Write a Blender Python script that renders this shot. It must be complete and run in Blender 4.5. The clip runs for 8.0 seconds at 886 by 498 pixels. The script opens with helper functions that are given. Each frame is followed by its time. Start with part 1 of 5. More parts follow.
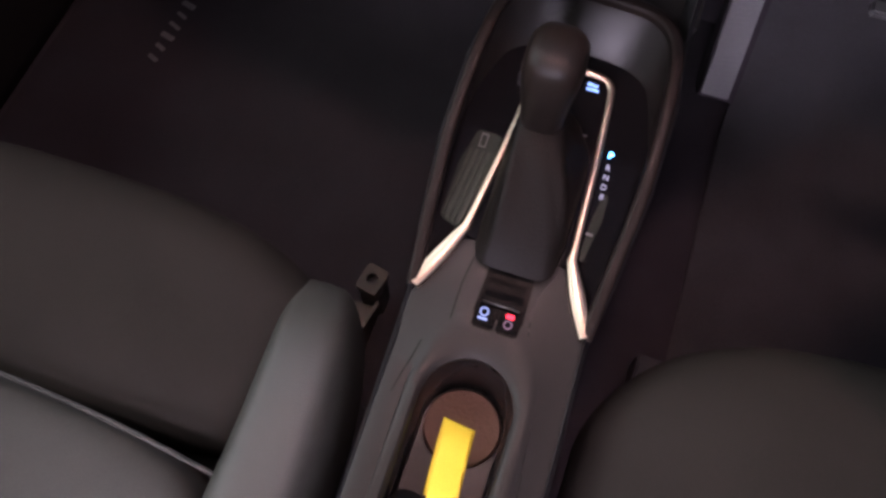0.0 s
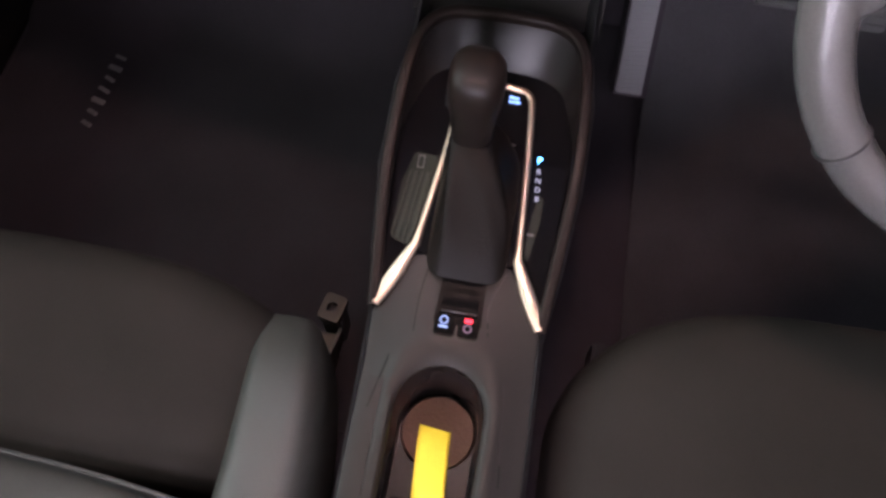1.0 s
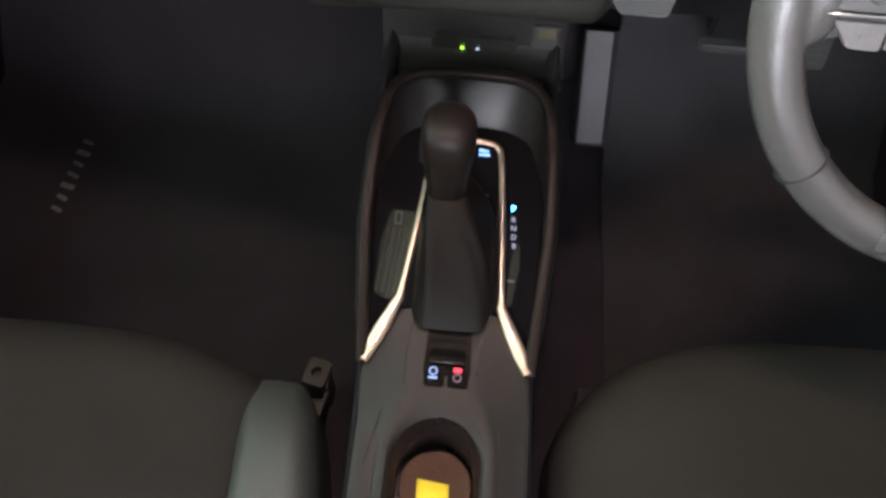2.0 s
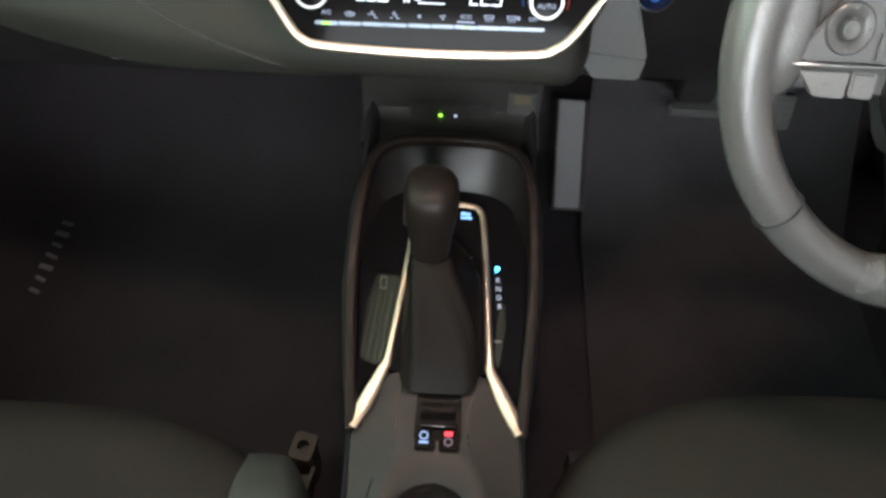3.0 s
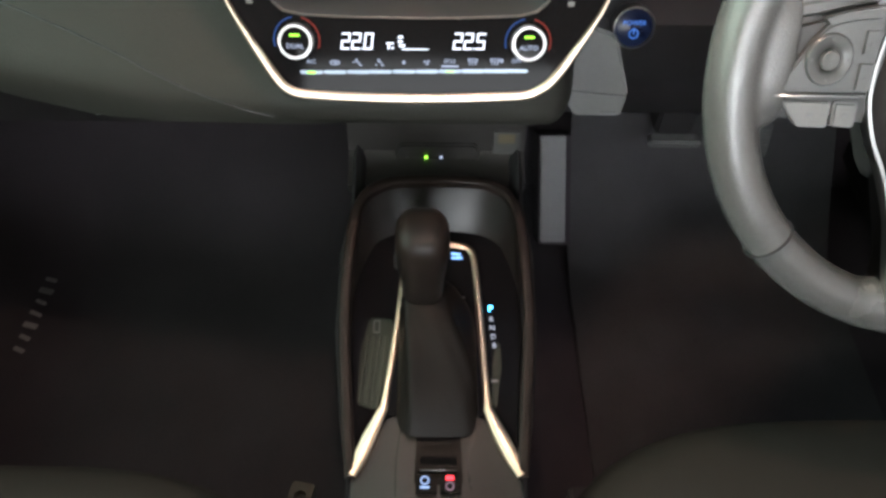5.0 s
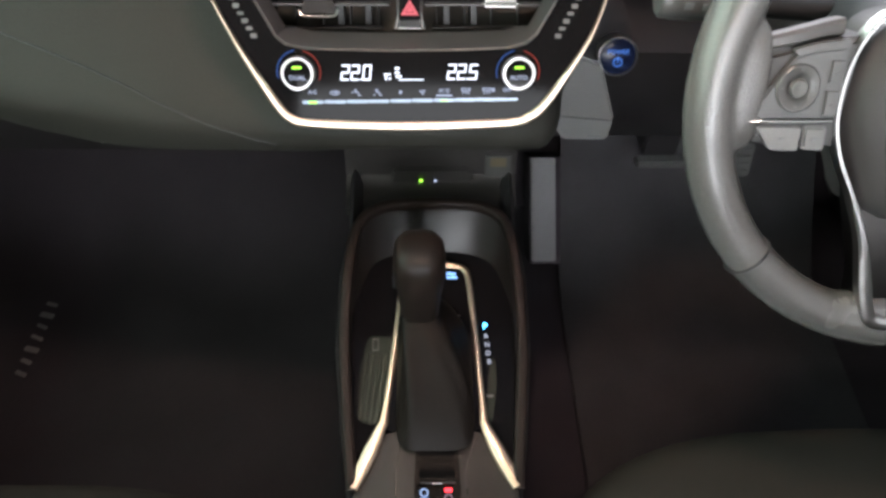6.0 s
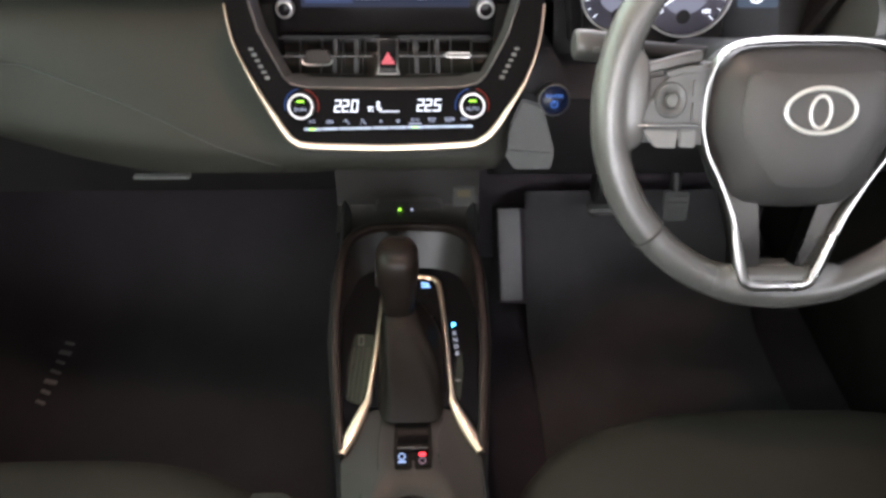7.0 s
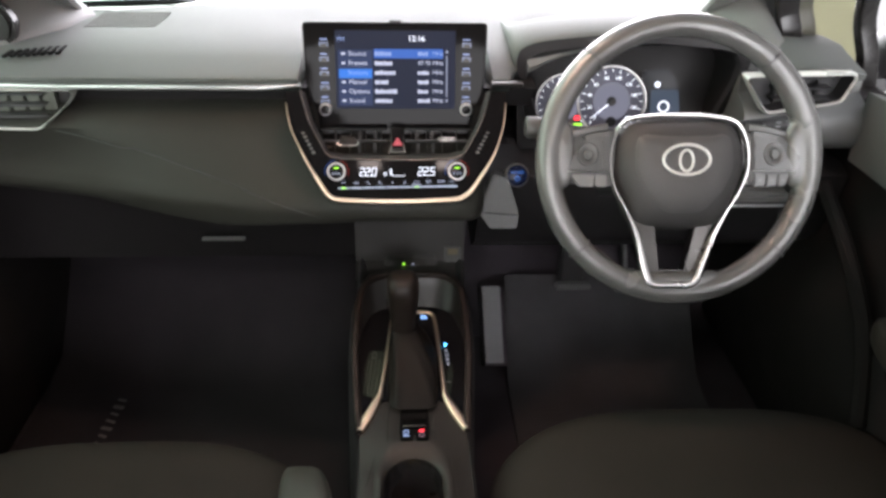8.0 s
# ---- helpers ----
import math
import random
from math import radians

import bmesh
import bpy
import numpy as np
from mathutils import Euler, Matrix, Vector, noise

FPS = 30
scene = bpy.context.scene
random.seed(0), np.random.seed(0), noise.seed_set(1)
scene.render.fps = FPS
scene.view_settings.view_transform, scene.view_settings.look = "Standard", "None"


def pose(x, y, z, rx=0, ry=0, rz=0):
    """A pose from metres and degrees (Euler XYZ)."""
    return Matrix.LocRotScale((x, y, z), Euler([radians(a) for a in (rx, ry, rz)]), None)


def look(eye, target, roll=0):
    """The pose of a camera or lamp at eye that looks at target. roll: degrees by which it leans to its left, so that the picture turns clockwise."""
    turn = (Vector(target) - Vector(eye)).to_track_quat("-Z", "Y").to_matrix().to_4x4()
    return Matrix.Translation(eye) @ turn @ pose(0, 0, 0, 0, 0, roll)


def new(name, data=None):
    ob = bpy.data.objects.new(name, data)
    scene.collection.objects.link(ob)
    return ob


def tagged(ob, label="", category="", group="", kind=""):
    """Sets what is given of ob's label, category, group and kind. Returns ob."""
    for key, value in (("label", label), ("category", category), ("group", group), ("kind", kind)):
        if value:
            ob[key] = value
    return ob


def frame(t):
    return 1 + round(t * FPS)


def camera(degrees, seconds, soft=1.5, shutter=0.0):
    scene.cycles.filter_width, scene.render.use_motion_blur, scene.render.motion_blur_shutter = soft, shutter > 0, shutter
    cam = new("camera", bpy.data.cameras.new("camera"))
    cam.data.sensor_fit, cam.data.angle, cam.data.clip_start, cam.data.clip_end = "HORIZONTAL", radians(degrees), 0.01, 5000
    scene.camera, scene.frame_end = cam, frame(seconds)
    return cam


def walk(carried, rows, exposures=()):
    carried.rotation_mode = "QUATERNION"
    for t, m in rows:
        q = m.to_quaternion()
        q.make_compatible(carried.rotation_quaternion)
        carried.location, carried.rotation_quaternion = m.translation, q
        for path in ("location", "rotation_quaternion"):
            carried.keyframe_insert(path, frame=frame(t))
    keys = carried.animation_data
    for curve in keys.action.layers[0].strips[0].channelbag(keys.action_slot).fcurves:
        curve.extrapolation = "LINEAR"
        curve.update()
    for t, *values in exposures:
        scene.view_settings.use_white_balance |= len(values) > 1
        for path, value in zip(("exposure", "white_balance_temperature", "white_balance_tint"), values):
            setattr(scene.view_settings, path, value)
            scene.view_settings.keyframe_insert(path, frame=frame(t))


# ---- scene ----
cam = camera(59.4, 8.0, soft=3.0)
PATH = [
    (0, (0.037, -0.2, 0.923), (-0.2, 0.561, -0.912), 1.7),
    (0.5, (0.043, -0.221, 0.949), (-0.111, 0.575, -0.88), 2.2),
    (1, (0.039, -0.223, 0.957), (-0.082, 0.625, -0.851), 2.2),
    (1.5, (0.035, -0.234, 0.954), (-0.052, 0.68, -0.823), 2.3),
    (2, (0.029, -0.241, 0.962), (-0.03, 0.767, -0.764), 2.1),
    (3.3, (0.023, -0.255, 0.957), (0.015, 0.942, -0.645), 2.0),
    (3.5, (0.022, -0.252, 0.958), (0.018, 0.948, -0.641), 1.7),
    (4, (0.02, -0.253, 0.961), (0.025, 0.967, -0.624), 1.5),
    (4.5, (0.019, -0.25, 0.959), (0.034, 0.984, -0.614), 1.4),
    (6, (0.012, -0.268, 0.98), (0.06, 1.026, -0.544), 1.3),
    (6.5, (0.014, -0.312, 1.004), (0.077, 1.023, -0.485), 1.6),
    (7, (0.023, -0.437, 1.021), (0.103, 1.046, -0.318), 1.4),
    (7.5, (0.014, -0.582, 1.048), (0.111, 1.061, -0.087), 1.3),
    (8, (0.011, -0.755, 1.062), (0.109, 0.973, 0.061), 1.2),
]
EXPOSURES = [(0, 0.80, 6060, 50), (1, 0.95, 6020, 41), (1.5, 0.92, 6000, 32), (3.5, 0.90, 6080, 13), (6.5, 0.86, 6140, 19), (7, 0.90, 6200, 20), (8, 0.49, 6340, 21)]
walk(cam, [(t, look(eye, target, roll)) for t, eye, target, roll in PATH], EXPOSURES)

# ---- world, lamps ----
world = bpy.data.worlds.new("world")
scene.world = world
world.use_nodes = True
world.node_tree.nodes["Background"].inputs[0].default_value = (0.8, 0.85, 1.0, 1)
world.node_tree.nodes["Background"].inputs[1].default_value = 0.5


# ---- materials ----
def mat(name, col, rough=0.6, metal=0.0, var=0.15, grain=400.0, bump=0.15, coat=0.0, blotch=9.0, rvar=0.1, spec=0.5, spread=0.0012):
    m = bpy.data.materials.new(name)
    m.use_nodes = True
    nt = m.node_tree
    N, L = nt.nodes, nt.links
    b = N["Principled BSDF"]
    tc = N.new("ShaderNodeTexCoord")
    big = N.new("ShaderNodeTexNoise")
    big.inputs["Scale"].default_value, big.inputs["Detail"].default_value = blotch, 5
    fine = N.new("ShaderNodeTexNoise")
    fine.inputs["Scale"].default_value, fine.inputs["Detail"].default_value = grain, 3
    L.new(tc.outputs["Object"], big.inputs["Vector"])
    L.new(tc.outputs["Object"], fine.inputs["Vector"])
    mix = N.new("ShaderNodeMath")
    mix.operation = "ADD"
    L.new(big.outputs["Fac"], mix.inputs[0])
    L.new(fine.outputs["Fac"], mix.inputs[1])
    ramp = N.new("ShaderNodeMapRange")
    ramp.inputs["From Min"].default_value, ramp.inputs["From Max"].default_value = 0.6, 1.4
    ramp.inputs["To Min"].default_value, ramp.inputs["To Max"].default_value = 1 - var, 1 + var
    L.new(mix.outputs[0], ramp.inputs["Value"])
    hsv = N.new("ShaderNodeHueSaturation")
    hsv.inputs["Color"].default_value = (*col, 1)
    L.new(ramp.outputs[0], hsv.inputs["Value"])
    L.new(hsv.outputs[0], b.inputs["Base Color"])
    rr = N.new("ShaderNodeMapRange")
    rr.inputs["From Min"].default_value, rr.inputs["From Max"].default_value = 0.3, 0.7
    rr.inputs["To Min"].default_value, rr.inputs["To Max"].default_value = max(0.02, rough - rvar), min(1, rough + rvar)
    L.new(big.outputs["Fac"], rr.inputs["Value"])
    L.new(rr.outputs[0], b.inputs["Roughness"])
    b.inputs["Metallic"].default_value = metal
    b.inputs["Specular IOR Level"].default_value = spec
    b.inputs["Coat Weight"].default_value = coat
    b.inputs["Coat Roughness"].default_value = 0.06
    if bump:
        bp = N.new("ShaderNodeBump")
        bp.inputs["Strength"].default_value, bp.inputs["Distance"].default_value = bump, spread
        L.new(fine.outputs["Fac"], bp.inputs["Height"])
        L.new(bp.outputs[0], b.inputs["Normal"])
    return m


def glow(name, col, strength):
    m = bpy.data.materials.new(name)
    m.use_nodes = True
    b = m.node_tree.nodes["Principled BSDF"]
    b.inputs["Base Color"].default_value = (0.01, 0.01, 0.01, 1)
    b.inputs["Specular IOR Level"].default_value = 0.03
    b.inputs["Emission Color"].default_value = (*col, 1)
    b.inputs["Emission Strength"].default_value = strength
    return m


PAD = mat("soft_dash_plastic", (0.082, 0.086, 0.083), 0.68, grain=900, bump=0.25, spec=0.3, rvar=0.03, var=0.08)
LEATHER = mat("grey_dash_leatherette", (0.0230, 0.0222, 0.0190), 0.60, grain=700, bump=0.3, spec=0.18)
BLACK = mat("black_plastic", (0.017, 0.0158, 0.017), 0.5, grain=900, bump=0.2)
DARK = mat("dark_trim_plastic", (0.020, 0.018, 0.017), 0.4, grain=800, bump=0.15)
GLOSS = mat("piano_black", (0.006, 0.0055, 0.006), 0.07, coat=0.0, bump=0.0, rvar=0.03, spec=0.035)
CHROME = mat("satin_silver_trim", (0.42, 0.415, 0.405), 0.30, 1.0, var=0.05, bump=0.0, rvar=0.04)
CHAMPAGNE = mat("warm_silver_trim", (0.61, 0.49, 0.375), 0.36, 1.0, var=0.05, bump=0.0, rvar=0.04)
PALE = mat("pale_grey_plastic", (0.118, 0.120, 0.118), 0.5, grain=800, bump=0.2)
SATIN = mat("satin_knob_metal", (0.55, 0.55, 0.55), 0.40, 1.0, var=0.05, bump=0.0)
GUNMETAL = mat("dark_satin_metal", (0.055, 0.052, 0.050), 0.34, 1.0, var=0.08, bump=0.0)
SATINBLACK = mat("satin_black_trim", (0.010, 0.009, 0.009), 0.28, bump=0.0, spec=0.2)
KEYMETAL = mat("cool_key_metal", (0.26, 0.31, 0.38), 0.45, 1.0, var=0.05, bump=0.0)
HUBPANEL = mat("hub_panel_grey", (0.058, 0.056, 0.055), 0.5, grain=900, bump=0.25, spec=0.35)
ROCKER = mat("rocker_grey", (0.13, 0.13, 0.128), 0.4, grain=900, bump=0.1)
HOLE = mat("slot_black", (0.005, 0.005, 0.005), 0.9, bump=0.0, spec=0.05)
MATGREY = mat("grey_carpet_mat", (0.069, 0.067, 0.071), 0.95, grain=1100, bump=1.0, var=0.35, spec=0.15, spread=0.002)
SILVER = mat("bright_silver_paint", (0.66, 0.66, 0.64), 0.32, 0.4, var=0.05, bump=0.0)
LIT_SLAT = mat("window_lit_vent_slat", (0.085, 0.09, 0.075), 0.5)
LIP = mat("grey_lip_plastic", (0.040, 0.039, 0.038), 0.45, grain=900, bump=0.05)
LINING = mat("brown_black_lining", (0.012, 0.0105, 0.011), 0.55, grain=900, bump=0.05, spec=0.2)
SWITCH = mat("gloss_switch_black", (0.0030, 0.0026, 0.0024), 0.36, bump=0.0, spec=0.035)
FIN = mat("dark_fin_plastic", (0.014, 0.014, 0.015), 0.4, bump=0.0, spec=0.3)
VANE = mat("vent_vane_plastic", (0.042, 0.042, 0.044), 0.4, grain=900, bump=0.1, spec=0.35)
BRIGHT = mat("bright_chrome", (0.8, 0.8, 0.8), 0.12, 1.0, var=0.04, bump=0.0)
CONSOLE = mat("console_grey_plastic", (0.0134, 0.0109, 0.0090), 0.45, grain=900, bump=0.15, spec=0.32)
RIMLEATHER = mat("wheel_leather", (0.082, 0.081, 0.078), 0.24, grain=900, bump=0.3, spec=0.9)
HUB = mat("hub_plastic", (0.036, 0.0345, 0.034), 0.5, grain=900, bump=0.25, spec=0.35)
FABRIC = mat("seat_cloth", (0.0262, 0.0234, 0.0203), 0.95, grain=1400, bump=0.6, var=0.25, spec=0.06)
# Paler than seat_cloth; the window light on the insert is put into its colour.
INSERT = mat("lit_insert_cloth", (0.064, 0.066, 0.060), 0.95, grain=1400, bump=0.6, var=0.25, spec=0.06)
FABRIC2 = mat("seat_bolster_leatherette", (0.048, 0.051, 0.045), 0.5, grain=900, bump=0.25)
PIPING = mat("worn_piping", (0.048, 0.047, 0.043), 0.8, grain=500, bump=0.5, var=0.5, blotch=25)
CARPET = mat("black_carpet", (0.054, 0.046, 0.054), 0.95, grain=1200, bump=1.0, var=0.35, spec=0.15, spread=0.002)
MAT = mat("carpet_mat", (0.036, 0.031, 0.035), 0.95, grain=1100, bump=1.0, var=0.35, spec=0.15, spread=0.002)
HEAD = mat("headliner_cloth", (0.34, 0.30, 0.25), 0.9, grain=900, bump=0.4)
PILLAR = mat("pillar_plastic", (0.12, 0.121, 0.117), 0.6, grain=800, bump=0.25)
BOOT = mat("shift_boot_leather", (0.0062, 0.0047, 0.0040), 0.44, grain=700, bump=0.35, spec=0.12)
KNOB = mat("knob_leather", (0.013, 0.0095, 0.008), 0.38, grain=800, bump=0.25, spec=0.18)
GREY = mat("grey_footrest", (0.135, 0.138, 0.144), 0.55, grain=500, bump=0.3)
PEDAL = mat("pedal_rubber", (0.075, 0.075, 0.074), 0.6, grain=600, bump=0.4)
DOORSKIN = mat("door_skin_black", (0.013, 0.0112, 0.0112), 0.75, grain=700, bump=0.3, spec=0.1)
MIDGREY = mat("mid_grey_plastic", (0.09, 0.092, 0.09), 0.45, grain=800, bump=0.2)
ARM = mat("satin_grey_arm", (0.078, 0.078, 0.077), 0.42, 0.1, grain=900, bump=0.05, spec=0.6)
BUTTON = mat("wheel_button_plastic", (0.066, 0.066, 0.065), 0.35, grain=900, bump=0.1)
BROWN = mat("brown_coaster", (0.135, 0.073, 0.045), 0.7, grain=300, bump=0.4)
YELLOW = mat("yellow_webbing", (0.80, 0.58, 0.012), 0.6, grain=1200, bump=0.4, var=0.1)
STEEL = mat("seat_rail_steel", (0.050, 0.038, 0.029), 0.45, 0.7, grain=300, bump=0.2)
BASIN = mat("tray_plastic", (0.0125, 0.0106, 0.0098), 0.36, grain=800, bump=0.1, spec=0.28)
SPEAKER = mat("speaker_cloth", (0.105, 0.105, 0.102), 1.0, grain=1500, bump=0.8, spec=0.1)
INLAY = mat("satin_inlay", (0.010, 0.0135, 0.0085), 0.55, grain=300, bump=0.1, spec=0.25)
RIB = mat("olive_rib", (0.019, 0.025, 0.017), 0.5, grain=300, bump=0.1, spec=0.3)
STITCH = mat("mat_lettering", (0.14, 0.13, 0.13), 0.85, grain=900, bump=0.5)
CREAM = mat("cream_wall_paint", (0.13, 0.122, 0.072), 0.8)
DIAL = mat("dial_face", (0.014, 0.015, 0.019), 0.4, bump=0.0, spec=0.15)
L_WHITE = glow("display_white", (0.85, 0.93, 1.0), 1.6)
L_DIM = glow("display_dim_white", (0.7, 0.8, 1.0), 0.5)
L_BLUE = glow("display_blue", (0.05, 0.16, 0.55), 0.75)
L_BLUE2 = glow("display_selected_blue", (0.04, 0.22, 0.75), 0.8)
L_PANEL = glow("display_panel", (0.03, 0.045, 0.10), 0.30)
L_ICON = glow("icon_blue_white", (0.25, 0.5, 1.0), 1.5)
L_KEY = glow("key_label_light", (0.45, 0.58, 0.95), 0.75)
L_TEXT = glow("display_text", (0.76, 0.84, 1.0), 0.72)
BAND = mat("dial_number_band", (0.05, 0.05, 0.085), 0.4, bump=0.0)
L_SEL = glow("selected_text", (0.35, 0.5, 0.85), 0.7)
L_MARK = glow("switch_mark_light", (0.42, 0.6, 0.95), 0.8)
OLIVE = mat("olive_seal", (0.035, 0.033, 0.022), 0.6)
L_GREEN = glow("indicator_green", (0.35, 1.0, 0.05), 1.7)
L_RED = glow("indicator_red", (1.0, 0.04, 0.05), 2.4)
L_HAZ = glow("hazard_red", (0.95, 0.18, 0.2), 0.6)
L_CYAN = glow("gear_indicator", (0.08, 0.55, 1.0), 8.0)
L_GAUGE = glow("gauge_backlight", (0.36, 0.38, 0.46), 0.42)
L_MID = glow("info_display", (0.42, 0.58, 0.78), 0.11)
L_LAMP = glow("map_lamp_lens", (1.0, 0.68, 0.48), 130.0)
L_DOME = glow("dome_lamp_lens", (1.0, 0.88, 0.74), 95.0)
# Glowing backdrops stand in for outside light; left and rear ones are unseen additions.
GLOW_F = glow("front_backdrop_glow", (1.0, 1.0, 0.99), 12.5)
GLOW_L = glow("left_backdrop_glow", (0.76, 1.0, 0.78), 3.2)
GLOW_R = glow("right_backdrop_glow", (0.97, 1.0, 0.95), 0.6)
GLOW_B = glow("rear_backdrop_glow", (0.96, 1.0, 0.95), 16.5)
BODY = mat("white_car_paint", (0.8, 0.8, 0.8), 0.2, coat=0.5, bump=0, var=0.02)
L_RING_R = glow("warm_scale", (0.7, 0.08, 0.05), 0.3)
L_RING_B = glow("cool_scale", (0.06, 0.2, 0.7), 0.32)


# ---- mesh helpers ----
def plane(p, deg):
    """A frame: x right, y up a face that leans back by deg degrees, z out of it towards the seats."""
    a = radians(deg)
    return Matrix(((1, 0, 0, p[0]), (0, math.sin(a), -math.cos(a), p[1]), (0, math.cos(a), math.sin(a), p[2]), (0, 0, 0, 1)))


def loft(rings, close=True, caps=True, smooth=True):
    bm = bmesh.new()
    vs = [[bm.verts.new(p) for p in r] for r in rings]
    n = len(rings[0])
    for a, b in zip(vs, vs[1:]):
        for i in range(n if close else n - 1):
            j = (i + 1) % n
            bm.faces.new((a[i], a[j], b[j], b[i]))
    if caps and close:
        bm.faces.new(list(reversed(vs[0])))
        bm.faces.new(vs[-1])
    bmesh.ops.recalc_face_normals(bm, faces=bm.faces)
    return bm


def prism(pts, z0, z1, m=None, bevel=0.0, seg=2):
    bm = bmesh.new()
    lo = [bm.verts.new((x, y, z0)) for x, y in pts]
    hi = [bm.verts.new((x, y, z1)) for x, y in pts]
    n = len(pts)
    bm.faces.new(list(reversed(lo)))
    top = bm.faces.new(hi)
    for i in range(n):
        j = (i + 1) % n
        bm.faces.new((lo[i], lo[j], hi[j], hi[i]))
    bmesh.ops.recalc_face_normals(bm, faces=bm.faces)
    if bevel:
        bmesh.ops.bevel(bm, geom=list(top.edges), offset=bevel, segments=seg, affect="EDGES", clamp_overlap=True)
    if m is not None:
        bm.transform(m)
    return bm


def rbox(c, size, r=0.004, seg=3, m=None):
    bm = bmesh.new()
    bmesh.ops.create_cube(bm, size=1)
    for v in bm.verts:
        v.co = Vector((v.co.x * size[0], v.co.y * size[1], v.co.z * size[2]))
    if r:
        bmesh.ops.bevel(bm, geom=list(bm.edges), offset=min(r, 0.49 * min(size)), segments=seg, affect="EDGES", clamp_overlap=True)
    bmesh.ops.translate(bm, verts=bm.verts, vec=c)
    if m is not None:
        bm.transform(m)
    return bm


def pillow(c, size, p=4.0, nu=40, nv=20, f=None):
    """A cushion: a rounded block whose corners are as square as p; f moves its points."""
    sp = lambda a, e: math.copysign(abs(a) ** e, a)
    rings = []
    for j in range(1, nv):
        la = -math.pi / 2 + math.pi * j / nv
        ring = []
        for i in range(nu):
            lo = 2 * math.pi * i / nu
            k = sp(math.cos(la), 2 / p)
            q = Vector((c[0] + size[0] / 2 * k * sp(math.cos(lo), 2 / p), c[1] + size[1] / 2 * k * sp(math.sin(lo), 2 / p), c[2] + size[2] / 2 * sp(math.sin(la), 2 / p)))
            ring.append(f(q) if f else q)
        rings.append(ring)
    return loft(rings)


def sweep(path, prof, closed=False, up=(0, 0, 1)):
    """prof (x across, y along up) drawn along path."""
    path = [Vector(p) for p in path]
    n = len(path)
    up = Vector(up)
    rings = []
    for i, p in enumerate(path):
        a = path[(i - 1) % n] if closed or i else p
        b = path[(i + 1) % n] if closed or i < n - 1 else p
        t = (b - a).normalized()
        side = t.cross(up).normalized()
        u = side.cross(t).normalized()
        d1, d2 = (p - a), (b - p)
        k = 1.0
        if d1.length > 0 and d2.length > 0:
            k = 1 / max(0.5, math.cos(d1.angle(d2) / 2))
        rings.append([p + side * (x * k) + u * y for x, y in prof])
    if closed:
        rings.append(rings[0])
        bm = loft(rings, caps=False)
        bmesh.ops.remove_doubles(bm, verts=bm.verts, dist=1e-6)
        bmesh.ops.recalc_face_normals(bm, faces=bm.faces)
        return bm
    return loft(rings)


def smooth_path(pts, closed=False, k=6):
    """A Catmull-Rom curve through pts."""
    pts = [Vector(p) for p in pts]
    n = len(pts)
    out = []
    for i in range(n if closed else n - 1):
        g = (lambda j: pts[j % n]) if closed else (lambda j: pts[max(0, min(n - 1, j))])
        a, b, c, d = g(i - 1), g(i), g(i + 1), g(i + 2)
        for s in range(k):
            t = s / k
            out.append(0.5 * (2 * b + (c - a) * t + (2 * a - 5 * b + 4 * c - d) * t * t + (3 * b - a - 3 * c + d) * t ** 3))
    if not closed:
        out.append(pts[-1])
    return out


def rounded(pts, r, k=4):
    """Polygon corners cut round."""
    out = []
    n = len(pts)
    for i in range(n):
        a, b, c = (Vector(pts[(i + j) % n]) for j in (-1, 0, 1))
        ra = min(r, (a - b).length * 0.45, (c - b).length * 0.45)
        p, q = b + (a - b).normalized() * ra, b + (c - b).normalized() * ra
        for s in range(k + 1):
            t = s / k
            out.append(tuple((1 - t) ** 2 * p + 2 * t * (1 - t) * b + t * t * q))
    return out


def circ(r, n=16, cx=0, cy=0, ry=None):
    return [(cx + r * math.cos(2 * math.pi * i / n), cy + (ry or r) * math.sin(2 * math.pi * i / n)) for i in range(n)]


def lathe(prof, m=None, n=32):
    """prof: (radius, height) turned round z."""
    rings = [[(r * math.cos(2 * math.pi * i / n), r * math.sin(2 * math.pi * i / n), z) for i in range(n)] for r, z in prof]
    bm = loft(rings)
    if m is not None:
        bm.transform(m)
    return bm


def ring2(outer, inner, z0, z1, m=None):
    """A flat frame between two outlines with the same number of points."""
    rings = [[(*p, z0) for p in outer], [(*p, z1) for p in outer], [(*p, z1) for p in inner], [(*p, z0) for p in inner]]
    rings.append(rings[0])
    bm = loft(rings, caps=False)
    bmesh.ops.remove_doubles(bm, verts=bm.verts, dist=1e-7)
    bmesh.ops.recalc_face_normals(bm, faces=bm.faces)
    if m is not None:
        bm.transform(m)
    return bm


def letters(body, size, m, depth=0.0002, align="CENTER", shear=0.0):
    cu = bpy.data.curves.new("letters", "FONT")
    cu.body, cu.size, cu.extrude, cu.align_x, cu.align_y, cu.shear, cu.resolution_u = body, size, depth, align, "CENTER", shear, 3
    ob = bpy.data.objects.new("letters", cu)
    scene.collection.objects.link(ob)
    me = bpy.data.meshes.new_from_object(ob.evaluated_get(bpy.context.evaluated_depsgraph_get()))
    bpy.data.objects.remove(ob)
    bpy.data.curves.remove(cu)
    bm = bmesh.new()
    bm.from_mesh(me)
    bpy.data.meshes.remove(me)
    bm.transform(m)
    return bm


def join(*bms):
    out = bms[0]
    for b in bms[1:]:
        me = bpy.data.meshes.new("tmp")
        b.to_mesh(me)
        b.free()
        out.from_mesh(me)
        bpy.data.meshes.remove(me)
    return out


def root_of(ob):
    while ob.parent:
        ob = ob.parent
    return ob


